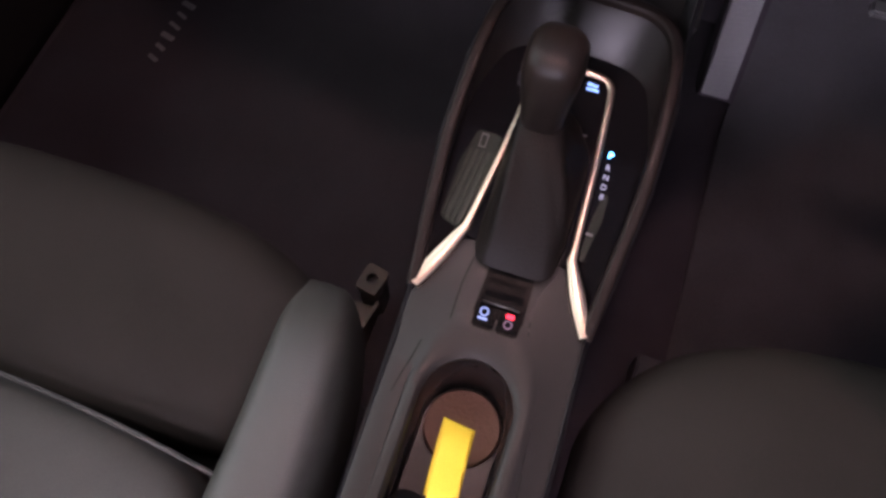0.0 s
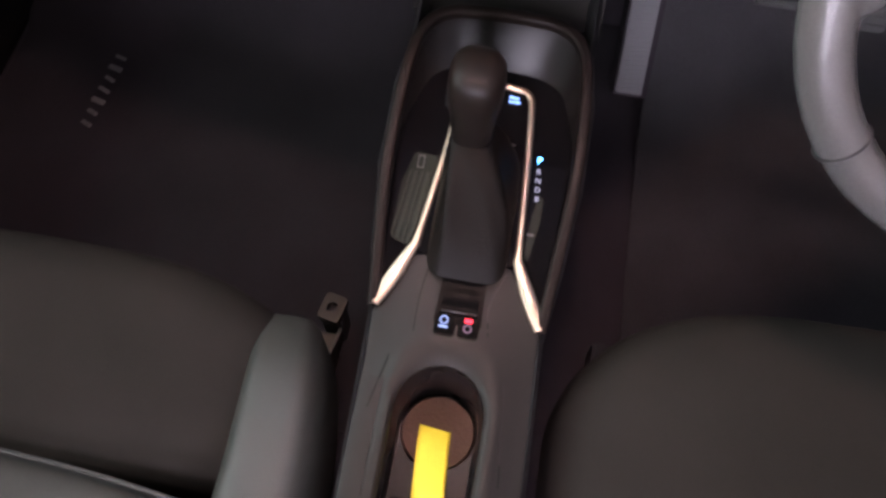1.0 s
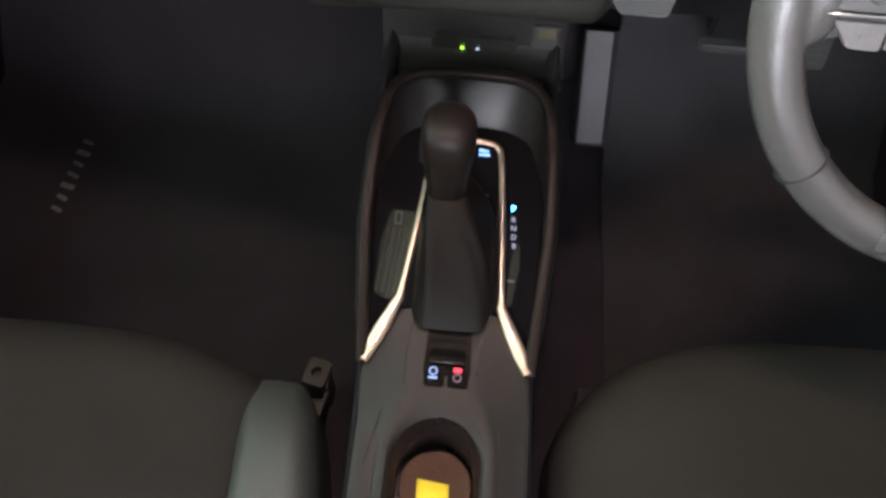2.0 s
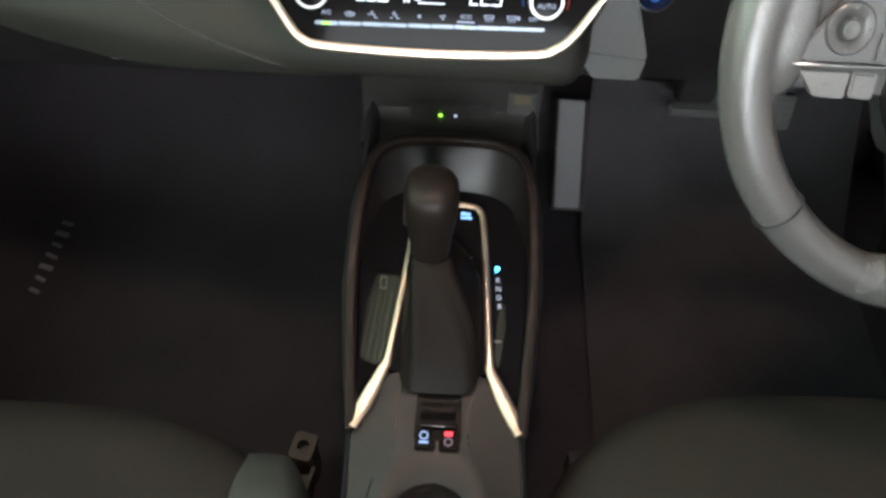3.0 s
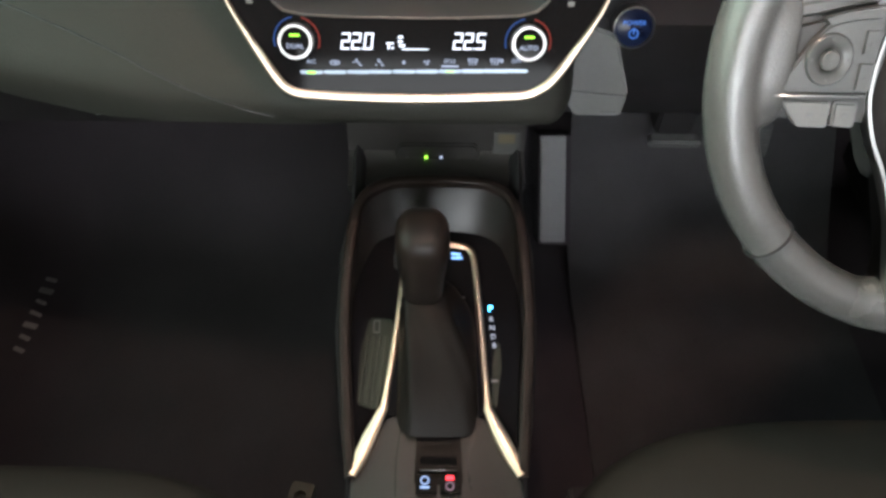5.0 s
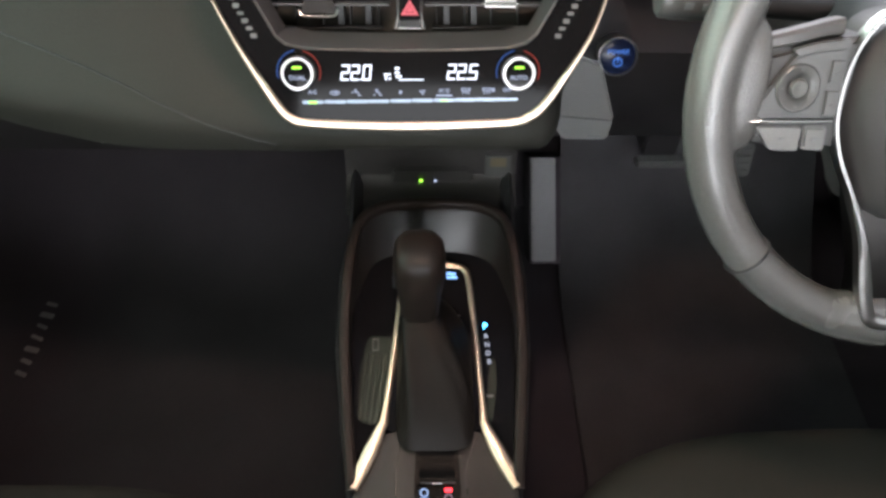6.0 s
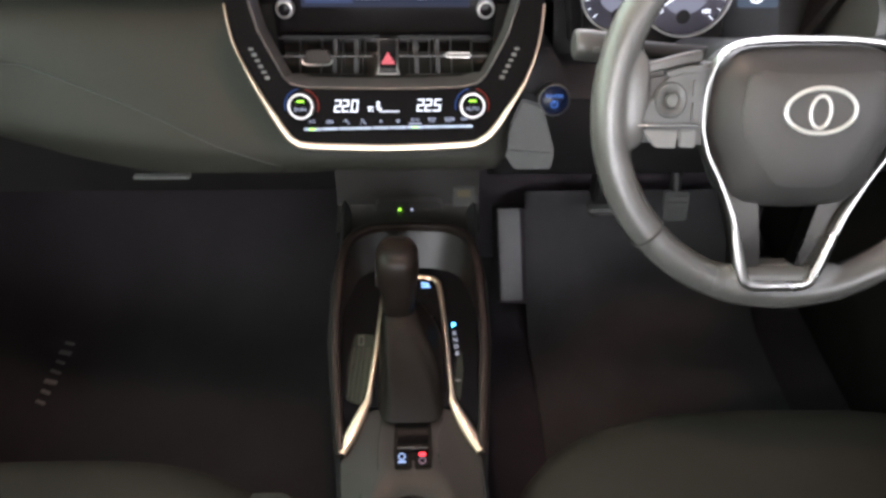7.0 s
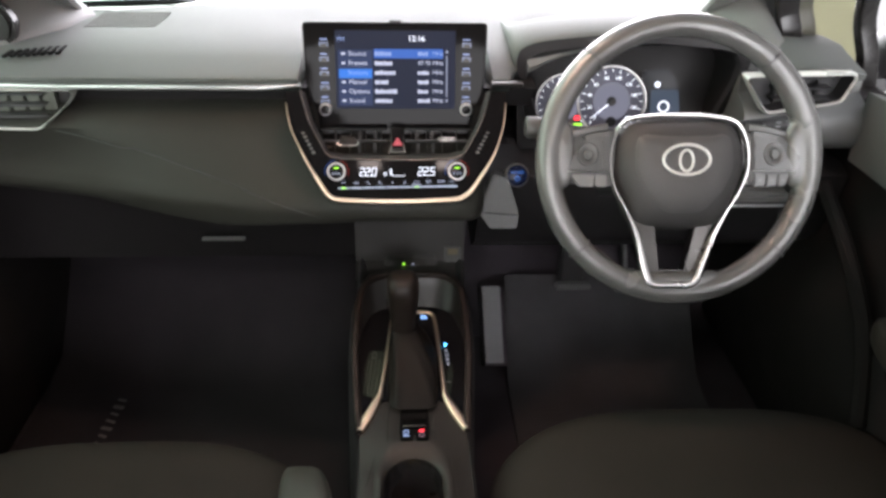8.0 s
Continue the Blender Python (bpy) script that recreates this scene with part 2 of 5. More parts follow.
def part(name, bm, material, parent=None, label="", at=None, sharp=40):
    """One mesh, in world places, under a thing or a part; without a parent a thing by itself, at its own place."""
    if parent is not None:
        bm.transform(root_of(parent).matrix_basis.inverted())
    elif at is not None:
        bmesh.ops.translate(bm, verts=bm.verts, vec=-Vector(at))
    me = bpy.data.meshes.new(name)
    for f in bm.faces:
        f.smooth = True
    bm.to_mesh(me)
    bm.free()
    me.set_sharp_from_angle(angle=radians(sharp))
    me.materials.append(material)
    ob = new(name, me)
    if parent is not None:
        ob.parent = parent
    elif at is not None:
        ob.location = at
    if label:
        ob["label"] = label
    return ob


def thing(name, at, label, category, group="", kind=""):
    ob = new(name)
    ob.empty_display_size = 0.05
    ob.location = at
    ob.matrix_basis = Matrix.Translation(at)
    return tagged(ob, label, category, group, kind)


def lerp(a, b, t):
    return a + (b - a) * t


def curve_at(keys, x):
    return float(np.interp(x, [k[0] for k in keys], [k[1] for k in keys]))

# ---- shell of the car ----
CX = 0.02  # middle of the console

floor = tagged(part("floor", rbox((0, -0.3, 0.015), (1.44, 2.4, 0.05), 0.004), CARPET, at=(0, 0, 0)), "black carpeted cabin floor in deep shade", "floor", kind="structure")


def shell():
    g = [(-0.72, -1.5), (0.72, -1.5), (0.72, 0.9), (-0.72, 0.9)]
    roof_rings = []
    for i in range(13):
        x = lerp(-0.66, 0.66, i / 12)
        z = 1.215 - 0.10 * abs(x / 0.66) ** 3
        ys = [-1.5, -0.8, -0.2, 0.16]
        top = [(x, y, z + 0.03 - 0.05 * max(0, -0.8 - y)) for y in ys]
        roof_rings.append(top + [(x, y, z - 0.05 * max(0, -0.8 - y)) for y in reversed(ys)])
    tagged(part("ceiling", loft(roof_rings), HEAD, at=(0, -0.5, 1.2)), "pale grey cloth headliner of the cabin", "headliner", kind="structure")
    tagged(part("wall_front", loft([[(x, 0.62, 0.0), (x, 0.66, 0.3), (x, 0.74, 0.70), (x, 0.80, 0.70), (x, 0.80, 0.0)] for x in (-0.75, 0, 0.75)]), CARPET, at=(0, 0.7, 0)), "dark carpeted bulkhead behind the footwells", "bulkhead", kind="structure")
    tagged(part("wall_rear", rbox((0, -1.52, 0.40), (1.4, 0.06, 0.80), 0.02), FABRIC, at=(0, -1.5, 0)), "dark grey cloth rear bench wall", "wall", kind="structure")
    for s, nm in ((-1, "left"), (1, "right")):
        d = thing("door_" + nm, (s * 0.72, -0.3, 0.04), "dark car door panel with grey upper trim", "car door", kind="structure")
        prof = [(0.70, 0.04), (0.665, 0.10), (0.66, 0.40), (0.69, 0.46), (0.70, 0.60), (0.685, 0.665), (0.70, 0.685), (0.75, 0.685), (0.76, 0.04)]
        part("panel", loft([[(s * x, y, z) for x, z in prof] for y in (-1.5, -0.8, -0.2, 0.2, 0.40, 0.62, 0.82)]), DOORSKIN, d)
        part("armrest", pillow((s * 0.65, -0.25, 0.47), (0.09, 0.62, 0.06), 4), LEATHER, d)
        part("upper_trim", sweep(smooth_path([(s * 0.690, -1.2, 0.655), (s * 0.690, -0.2, 0.655), (s * 0.690, 0.20, 0.655), (s * 0.692, 0.30, 0.652)]), [(-0.012, -0.05), (0.012, -0.05), (0.014, 0.05), (-0.008, 0.055)]), MIDGREY, d, "grey upper trim")
        part("sill_trim", sweep(smooth_path([(s * 0.655, 0.30, 0.56), (s * 0.655, 0.19, 0.50), (s * 0.655, 0.10, 0.42), (s * 0.655, 0.05, 0.3)]), circ(0.012, 8)), DOORSKIN, d)
        part("window_frame", sweep(smooth_path([(s * 0.744, 0.405, 0.66), (s * 0.7255, 0.395, 0.725), (s * 0.700, 0.395, 0.81), (s * 0.662, 0.30, 0.97), (s * 0.635, 0.10, 1.10), (s * 0.63, -0.2, 1.13), (s * 0.63, -0.9, 1.12)]), rounded([(-0.012, -0.013), (0.012, -0.013), (0.012, 0.013), (-0.012, 0.013)], 0.004), up=(s, 0, 0)), SATINBLACK, d)
        part("sail_seal", sweep(smooth_path([(s * 0.652, 0.48, 0.70), (s * 0.632, 0.46, 0.751), (s * 0.617, 0.46, 0.795), (s * 0.600, 0.42, 0.88), (s * 0.585, 0.2, 1.05)]), rounded([(-0.010, -0.024), (0.010, -0.024), (0.010, 0.010), (-0.010, 0.010)], 0.004), up=(s, 0, 0)), SATINBLACK, d)
        part("sail_trim", sweep(smooth_path([(s * 0.675, 0.50, 0.70), (s * 0.657, 0.48, 0.751), (s * 0.642, 0.48, 0.795), (s * 0.622, 0.43, 0.88), (s * 0.60, 0.2, 1.05)]), rounded([(-0.006, -0.018), (0.006, -0.018), (0.006, 0.018), (-0.006, 0.018)], 0.004), up=(s, 0, 0)), OLIVE, d, "dark olive seal")
        if s < 0:
            flat = Matrix(((1, 0, 0, 0), (0, 0, -1, 0.40), (0, 1, 0, 0), (0, 0, 0, 1)))
            part("sail_panel", prism(rounded([(-0.670, 0.735), (-0.556, 0.743), (-0.548, 0.774), (-0.562, 0.798), (-0.600, 0.820), (-0.670, 0.820)], 0.012), -0.02, 0.0, flat, 0.006), SATINBLACK, d, "dark sail panel of the door")
        part("mid_pillar", rbox((s * 0.68, -0.72, 0.92), (0.06, 0.14, 0.45), 0.02), PILLAR, d)
        p = smooth_path([(s * 0.60, 0.66, 0.69), (s * 0.585, 0.58, 0.755), (s * 0.575, 0.48, 0.83), (s * 0.565, 0.32, 0.95), (s * 0.555, 0.12, 1.09), (s * 0.55, -0.10, 1.17)])
        rr = []
        for k, q in enumerate(p):
            f = k / (len(p) - 1)
            w = lerp(0.090, 0.055, min(1, f * 2))
            nrm = Vector((-s * 0.35, -0.55, 0.75)).normalized()
            sd = Vector((s, 0, s * 0)).cross(Vector((0, 0, 1))).cross(nrm).normalized()
            sd = Vector((1, 0, 0)) - nrm * nrm.x
            sd.normalize()
            rr.append([q + sd * x * w + nrm * y for x, y in ((-1.0, -0.012), (-0.9, 0.012), (-0.5, 0.022), (0.0, 0.026), (0.5, 0.022), (0.9, 0.012), (1.0, -0.012), (0.0, -0.02))])
        tp = tagged(part("trim_pillar", loft(rr), PILLAR, at=(s * 0.6, 0.4, 0.7), sharp=60), "grey plastic pillar trim beside the windscreen", "pillar trim", kind="structure")
        foot = [(-0.578, 0.388), (-0.545, 0.425), (-0.510, 0.490), (-0.502, 0.590), (-0.560, 0.680), (-0.690, 0.680), (-0.700, 0.400)]
        fr = []
        for z, k in ((0.736, 0.0), (0.745, 0.02), (0.752, 0.10), (0.765, 0.28), (0.785, 0.52), (0.810, 0.80)):
            fr.append([(s * lerp(-x if s < 0 else min(-x, 0.598), 0.615 if s < 0 else 0.59, k), lerp(y, 0.62, k * 0.8), z) for x, y in foot])
        part("foot", loft(fr), PILLAR, tp, "flared grey foot of the pillar", sharp=75)
    for s in (-1, 1):
        m = thing("door_mirror", (s * 0.86, 0.44, 0.66), "dark door mirror outside the side window", "door mirror", "door mirrors")
        part("housing", pillow((s * 0.88, 0.47, 0.712), (0.20, 0.10, 0.105), 3.2), BLACK, m)
        part("stem", rbox((s * 0.78, 0.46, 0.675), (0.10, 0.04, 0.035), 0.01), BLACK, m)
        part("mirror_glass", rbox((s * 0.885, 0.418, 0.712), (0.155, 0.004, 0.08), 0.002), BRIGHT, m)
    tagged(part("backdrop", rbox((1.575, 2.3, 0.7), (0.57, 0.1, 2.8), 0.0), CREAM, at=(1.6, 2.3, -0.7)), "cream painted garage pillar outside the car", "wall", kind="structure")
    # Four added glow panels that light the cabin through its windows.
    for nm, c, sz, mt in (("backdrop_front", (0, 5.0, 2.05), (10, 0.1, 4.9), GLOW_F), ("backdrop_left", (-1.7, 0.3, 2.1), (0.1, 9.2, 5.0), GLOW_L), ("backdrop_right", (3.0, 0.3, 1.8), (0.1, 9.2, 4.4), GLOW_R), ("backdrop_rear", (0, -4.5, 1.8), (5.8, 0.1, 4.4), GLOW_B)):
        tagged(part(nm, rbox(c, sz, 0.0), mt, at=(c[0], c[1], -0.4)), "glowing backdrop standing in for light outside the windows", "wall", kind="structure")
    bn = thing("bonnet", (0, 0.9, 0.6), "white painted car bonnet ahead of the windscreen", "bonnet")
    part("panel", loft([[(x, 0.86 - 0.12 * abs(x / 0.7) ** 2, 0.665), (x, 0.90 - 0.12 * abs(x / 0.7) ** 2, 0.69), (x, 1.3, 0.70 - 0.03 * abs(x / 0.7) ** 2), (x, 1.8, 0.62 - 0.05 * abs(x / 0.7) ** 2), (x, 2.0, 0.45), (x, 2.0, 0.30), (x, 0.90, 0.30)] for x in [lerp(-0.78, 0.78, i / 12) for i in range(13)]]), BODY, bn)
    part("cowl", loft([[(x, 0.77 - 0.20 * abs(x / 0.7) ** 2.2, 0.70), (x, 0.775 - 0.20 * abs(x / 0.7) ** 2.2, 0.722), (x, 0.80 - 0.19 * abs(x / 0.7) ** 2.2, 0.722), (x, 0.855 - 0.13 * abs(x / 0.7) ** 2, 0.68), (x, 0.86, 0.60), (x, 0.80, 0.60)] for x in [lerp(-0.72, 0.72, i / 16) for i in range(17)]]), BLACK, bn, "black cowl below the windscreen")
    part("wiper_blade", loft([[(x, 0.79, z - h), (x, 0.805, z), (x, 0.79, z + h), (x, 0.775, z)] for x, z, h in ((-0.605, 0.712, 0.006), (-0.50, 0.716, 0.007), (-0.43, 0.718, 0.006), (-0.385, 0.721, 0.002))]), HOLE, bn, "black wiper blade")
    tagged(part("ground", rbox((0, 0, -0.35), (60, 60, 0.1), 0.0), mat("garage_floor", (0.35, 0.36, 0.34), 0.6), at=(0, 0, -0.4)), "pale concrete garage floor under the car", "ground", kind="structure")


shell()


# roof lamps, each with two warm lenses
def roof_lamp(y, z, lens, xs, size, label):
    t = thing("roof_lamp", (0.02, y, z + 0.015), label, "roof lamp", "roof lamps")
    part("housing", rbox((0.02, y, z), (0.32, 0.13, 0.03), 0.012), PILLAR, t)
    for x in xs:
        part("lens", rbox((x, y, z - 0.016), (*size, 0.006), 0.002), lens, t, "glowing warm lens")


roof_lamp(0.06, 1.198, L_LAMP, (0.02,), (0.085, 0.05), "lit map lamp unit with a warm lens")
roof_lamp(-0.662, 1.198, L_DOME, (-0.079, 0.125), (0.054, 0.038), "lit dome lamp unit with two warm lenses")


# ---- dashboard ----
def front_y(x):
    return curve_at([(-0.75, 0.32), (-0.45, 0.305), (-0.136, 0.303), (-0.126, 0.372), (0.126, 0.372), (0.136, 0.303), (0.165, 0.303), (0.20, 0.44), (0.53, 0.44), (0.55, 0.33), (0.75, 0.33)], x)


def dashboard():
    d = thing("dashboard", (0, 0.4, 0.5), "dark grey soft dashboard with silver trim line", "dashboard")
    rings = []
    for i in range(61):
        x = lerp(-0.69, 0.69, i / 60) if i not in (24, 25, 35, 36) else {24: -0.136, 25: -0.126, 35: 0.126, 36: 0.136}[i]
        f = front_y(x)
        back = 0.745 - 0.22 * abs(x / 0.69) ** 2.4
        z0 = 0.010 * min(1.0, max(0.0, (x - 0.54) / 0.05)) * min(1.0, max(0.0, (0.69 - x) / 0.08)) ** 0.5
        rings.append([(x, f + 0.02, 0.70), (x, f + 0.001, 0.717), (x, f - 0.001, 0.7235 + z0), (x, f + 0.006, 0.7265 + z0), (x, f + 0.060, 0.7365 + z0), (x, f + 0.075, 0.740 + z0), (x, max(f + 0.09, lerp(f, back, 0.4)), 0.744 + z0 * 0.6), (x, max(f + 0.1, lerp(f, back, 0.75)), 0.742), (x, back, 0.735), (x, back + 0.01, 0.70)])
    top = part("upper_pad", loft(rings), PAD, d, "soft dark grey top pad")
    # speaker grille, air slots
    part("speaker_grille", loft([[(x, y, 0.7436) for y in (0.50, 0.60)] + [(x, y, 0.736) for y in (0.60, 0.50)] for x in (-0.49, -0.44, -0.38)]), SPEAKER, top)
    for i in range(8):
        part("air_slot", rbox((-0.548 + 0.0095 * i, 0.362 + 0.003 * i, 0.7396), (0.0052, 0.030 + 0.001 * i, 0.004), 0.0004, 1), HOLE, top)
    # silver line and dark band under the pad
    for x0, x1, nm in ((-0.66, -0.134, "trim_strip"), (0.134, 0.178, "trim_strip")):
        # Right piece takes the dark metal, its duller reflection put into the colour.
        part(nm, sweep([(lerp(x0, x1, i / 10), front_y(lerp(x0, x1, i / 10)) - 0.004 if x1 < 0 else 0.299, 0.7125 if x1 < 0 else 0.7185) for i in range(11)], rounded([(-0.006, -0.0032), (0.006, -0.0032), (0.006, 0.0032), (-0.006, 0.0032)], 0.002)), SATIN if x1 < 0 else GUNMETAL, d, "satin silver trim strip")
    part("recess_band", loft([[(x, 0.312, 0.708), (x, 0.335, 0.700), (x, 0.340, 0.672), (x, 0.36, 0.665), (x, 0.36, 0.71)] for x in (-0.68, -0.4, 0.2)]), LINING, d, "black recessed band")
    # padded passenger face, bulging out of the recess and rolling under
    rings = []
    low = [(-0.70, 0.145), (-0.60, 0.125), (-0.45, 0.085), (-0.32, 0.042), (-0.20, 0.016), (-0.08, 0.002), (0.2, 0.0)]
    xs = sorted([lerp(-0.69, 0.105, i / 44) for i in range(45)] + [-0.116, -0.108]) + [0.112, 0.118, 0.122, 0.124]
    for x in xs:
        o = curve_at(low, x)
        e = max(0.0, (x - 0.100) / 0.024)
        sh = 1 - math.sqrt(max(0.0, 1 - min(1, e) ** 2))
        cz = 0.572
        pr = [(0.345, 0.684), (0.330, 0.6805), (0.305, 0.672), (0.275, 0.652), (0.247, 0.628), (0.222, 0.606), (0.203, 0.590), (0.1925, 0.578), (0.191, 0.566), (0.196, 0.556), (0.208, 0.549), (0.240, 0.540), (0.30, 0.532), (0.38, 0.53), (0.38, 0.684)]
        ring = []
        for k, (y, z) in enumerate(pr):
            wgt = min(1, max(0, (0.69 - z) / 0.10))
            yy, zz = y + o * wgt * (1.0 if y < 0.25 else 0.75), z
            if x > -0.112 and z > 0.64:
                yy = max(yy, 0.345)
            if sh:
                yy, zz = lerp(yy, 0.235, sh), lerp(zz, cz, sh * 0.6)
            if z < 0.56:
                zz -= 0.017 * max(0.0, 1 - abs((x + 0.25) / 0.20))
            ring.append((x, yy, zz))
        rings.append(ring)
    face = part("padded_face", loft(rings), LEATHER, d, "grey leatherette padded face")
    # seam across the padded face
    ang = lambda x: curve_at([(-0.50, 0.652), (-0.45, 0.644), (-0.33, 0.620), (-0.22, 0.595), (-0.10, 0.560)], x)
    seam = []
    for i in range(25):
        x = lerp(-0.48, -0.105, i / 24)
        z = ang(x)
        ys = [y for y, zz in ((0.305, 0.672), (0.275, 0.652), (0.247, 0.628), (0.222, 0.606), (0.203, 0.590), (0.1925, 0.578), (0.191, 0.566), (0.196, 0.556))]
        y = float(np.interp(-z, [-0.672, -0.652, -0.628, -0.606, -0.590, -0.578, -0.566, -0.556], ys))
        y += curve_at(low, x) * min(1, max(0, (0.69 - z) / 0.10)) * (1.0 if y < 0.25 else 0.75)
        seam.append((x, y - 0.0002, z))
    part("seam", sweep(seam, circ(0.0008, 6)), BLACK, face)
    # underside and the glovebox below
    part("lower_face", loft([[(x, 0.33 + curve_at(low, x) * 0.4, 0.535), (x, 0.335 + curve_at(low, x) * 0.4, 0.47), (x, 0.37, 0.40), (x, 0.50, 0.36), (x, 0.52, 0.535)] for x in (-0.68, -0.5, -0.3, -0.1, -0.03)]), LINING, d, "black lower glovebox face")
    part("glovebox_pull", rbox((-0.270, 0.312, 0.4655), (0.066, 0.010, 0.0036), 0.001), ROCKER, d, "thin grey glovebox pull")
    # left vent
    vent("left", d, [(-0.61, 0.709), (-0.440, 0.709), (-0.452, 0.688), (-0.500, 0.647), (-0.61, 0.650)], 0.306)
    vent("right", d, [(0.483, 0.738), (0.525, 0.680), (0.634, 0.698), (0.650, 0.742)], 0.284)
    # driver's right end of the dash
    part("end_face", loft([[(x, 0.335, 0.725), (x, 0.335, 0.695), (x, 0.312, 0.686), (x, 0.300, 0.677), (x, 0.293, 0.664), (x, 0.290, 0.648), (x, 0.292, 0.632), (x, 0.300, 0.620), (x, 0.33, 0.610), (x, 0.40, 0.61), (x, 0.40, 0.725)] for x in (0.505, 0.55, 0.6, 0.69)], smooth=True), MIDGREY, d, "dark grey end of the dash")
    # dark lower dash round the column
    part("column_surround", loft([[(x, 0.33, 0.585 + (0.03 if x < 0.19 else 0)), (x, 0.30, 0.575), (x, 0.31, 0.52), (x, 0.345, 0.44), (x, 0.40, 0.40), (x, 0.52, 0.40), (x, 0.52, 0.585)] for x in (0.125, 0.18, 0.2, 0.45, 0.69)]), BLACK, d, "black lower dash")
    return d


def vent(side, d, pts, y):
    flat = lambda p: Matrix(((1, 0, 0, 0), (0, 0, -1, y), (0, 1, 0, 0), (0, 0, 0, 1)))
    m = flat(0)
    o = rounded(pts, 0.010)
    cx, cz = sum(p[0] for p in pts) / len(pts), sum(p[1] for p in pts) / len(pts)
    i = [(cx + (x - cx) * 0.945, cz + (z - cz) * 0.87) for x, z in o]
    mid = [(lerp(p[0], q[0], 0.55), lerp(p[1], q[1], 0.55)) for p, q in zip(o, i)]
    rr = [[(*p, -0.010) for p in o], [(*p, 0.001) for p in o], [(*p, 0.009) for p in mid], [(*p, 0.004) for p in i]]
    bm = loft(rr, caps=False)
    bm.transform(m)
    fr = part("vent_frame", bm, SILVER, d, "silver vent surround", sharp=70)
    bm = loft([[(*p, 0.0035) for p in i], [(*p, -0.027) for p in i]], caps=False)
    bm.transform(m)
    part("vent_throat", bm, BLACK, fr)
    part("vent_well", prism(i, -0.03, -0.026, m), BLACK, fr)
    # Left vanes and fins paler than right ones: window light put into colour.
    for k in range(3):
        z = cz + (k - 1) * 0.016 + 0.003
        xs = [cx - 0.045, cx + 0.035] if side == "left" else [cx - 0.04, cx + 0.045]
        part("vane", rbox(((min(xs) + max(xs)) / 2, y + 0.008, z), (max(0.03, max(xs) - min(xs)), 0.022, 0.0035), 0.0012), VANE if side == "left" else FIN, fr)
    for k in range(4):
        part("fin", rbox((cx - 0.03 + (0.022 if side == "left" else 0.02) * k, y + 0.018, cz), (0.017 if side == "left" else 0.003, 0.010, 0.046), 0.001), LIT_SLAT if side == "left" else BLACK, fr)


dash = dashboard()


# ---- centre stack: climate panel, vents, screen ----
H = plane((0, 0.2025, 0.630), 28)
CHR = [(-0.146, 0.105), (-0.1455, 0.09), (-0.142, 0.066), (-0.136, 0.047), (-0.119, 0.012), (-0.0965, -0.026), (-0.087, -0.036), (-0.075, -0.0395), (-0.04, -0.0412), (0, -0.042), (0.04, -0.0412), (0.080, -0.039), (0.0925, -0.0345), (0.1025, -0.026), (0.119, -0.002), (0.133, 0.022), (0.142, 0.047), (0.146, 0.066), (0.148, 0.09), (0.149, 0.105)]
VEN = [(-0.128, 0.105), (-0.124, 0.09), (-0.117, 0.066), (-0.110, 0.052), (-0.100, 0.033), (-0.0945, 0.023), (-0.088, 0.0175), (-0.074, 0.0145), (-0.04, 0.0135), (0, 0.013), (0.04, 0.0135), (0.075, 0.015), (0.087, 0.018), (0.0945, 0.0245), (0.100, 0.034), (0.110, 0.052), (0.1165, 0.066), (0.124, 0.09), (0.128, 0.105)]


def seven(s, x, y, h, m, slant=0.12):
    """Segment digits, one mesh a bar."""
    segs = {"0": "abcdef", "2": "abged", "5": "afgcd", "1": "bc"}
    w, t = h * 0.54, h * 0.095
    bms = []
    for ch in s:
        if ch == ".":
            bms.append(prism([(x - t * 0.2, y), (x + t * 0.8, y), (x + t * 0.8, y + t), (x - t * 0.2, y + t)], 0.0006, 0.0009))
            x += t * 1.1
            continue
        bars = {"a": (0.5 * w, h - t / 2, w, t), "g": (0.5 * w, h / 2, w, t), "d": (0.5 * w, t / 2, w, t), "f": (t / 2, 0.75 * h, t, h / 2), "b": (w - t / 2, 0.75 * h, t, h / 2), "e": (t / 2, 0.25 * h, t, h / 2), "c": (w - t / 2, 0.25 * h, t, h / 2)}
        for c in segs[ch]:
            bx, by, bw, bh = bars[c]
            bw, bh = (bw - t * 0.25, bh) if bw > bh else (bw, bh - t * 0.25)
            q = [(bx - bw / 2, by - bh / 2), (bx + bw / 2, by - bh / 2), (bx + bw / 2, by + bh / 2), (bx - bw / 2, by + bh / 2)]
            bms.append(prism([(x + px + slant * py, y + py) for px, py in q], 0.0006, 0.0009))
        x += w * 1.22
    for bm in bms:
        bm.transform(m)
    return bms


def bar(x, y, w, h, m, z=0.0006, d=0.0003):
    return prism([(x - w / 2, y - h / 2), (x + w / 2, y - h / 2), (x + w / 2, y + h / 2), (x - w / 2, y + h / 2)], z, z + d, m)


def blocks(x0, y, w, h, m, z, seed):
    """A run of small blocks, for writing that cannot be read."""
    rnd = random.Random(seed)
    x, out = x0, []
    while x < x0 + w - h * 0.25:
        bw = h * rnd.uniform(0.42, 0.66)
        bh = h * rnd.choice((0.82, 0.88, 1.0))
        out.append(bar(x + bw / 2, y - (h - bh) / 2, bw, bh, m, z, 0.0002))
        x += bw + h * rnd.choice((0.12, 0.14, 0.16))
    return join(*out)


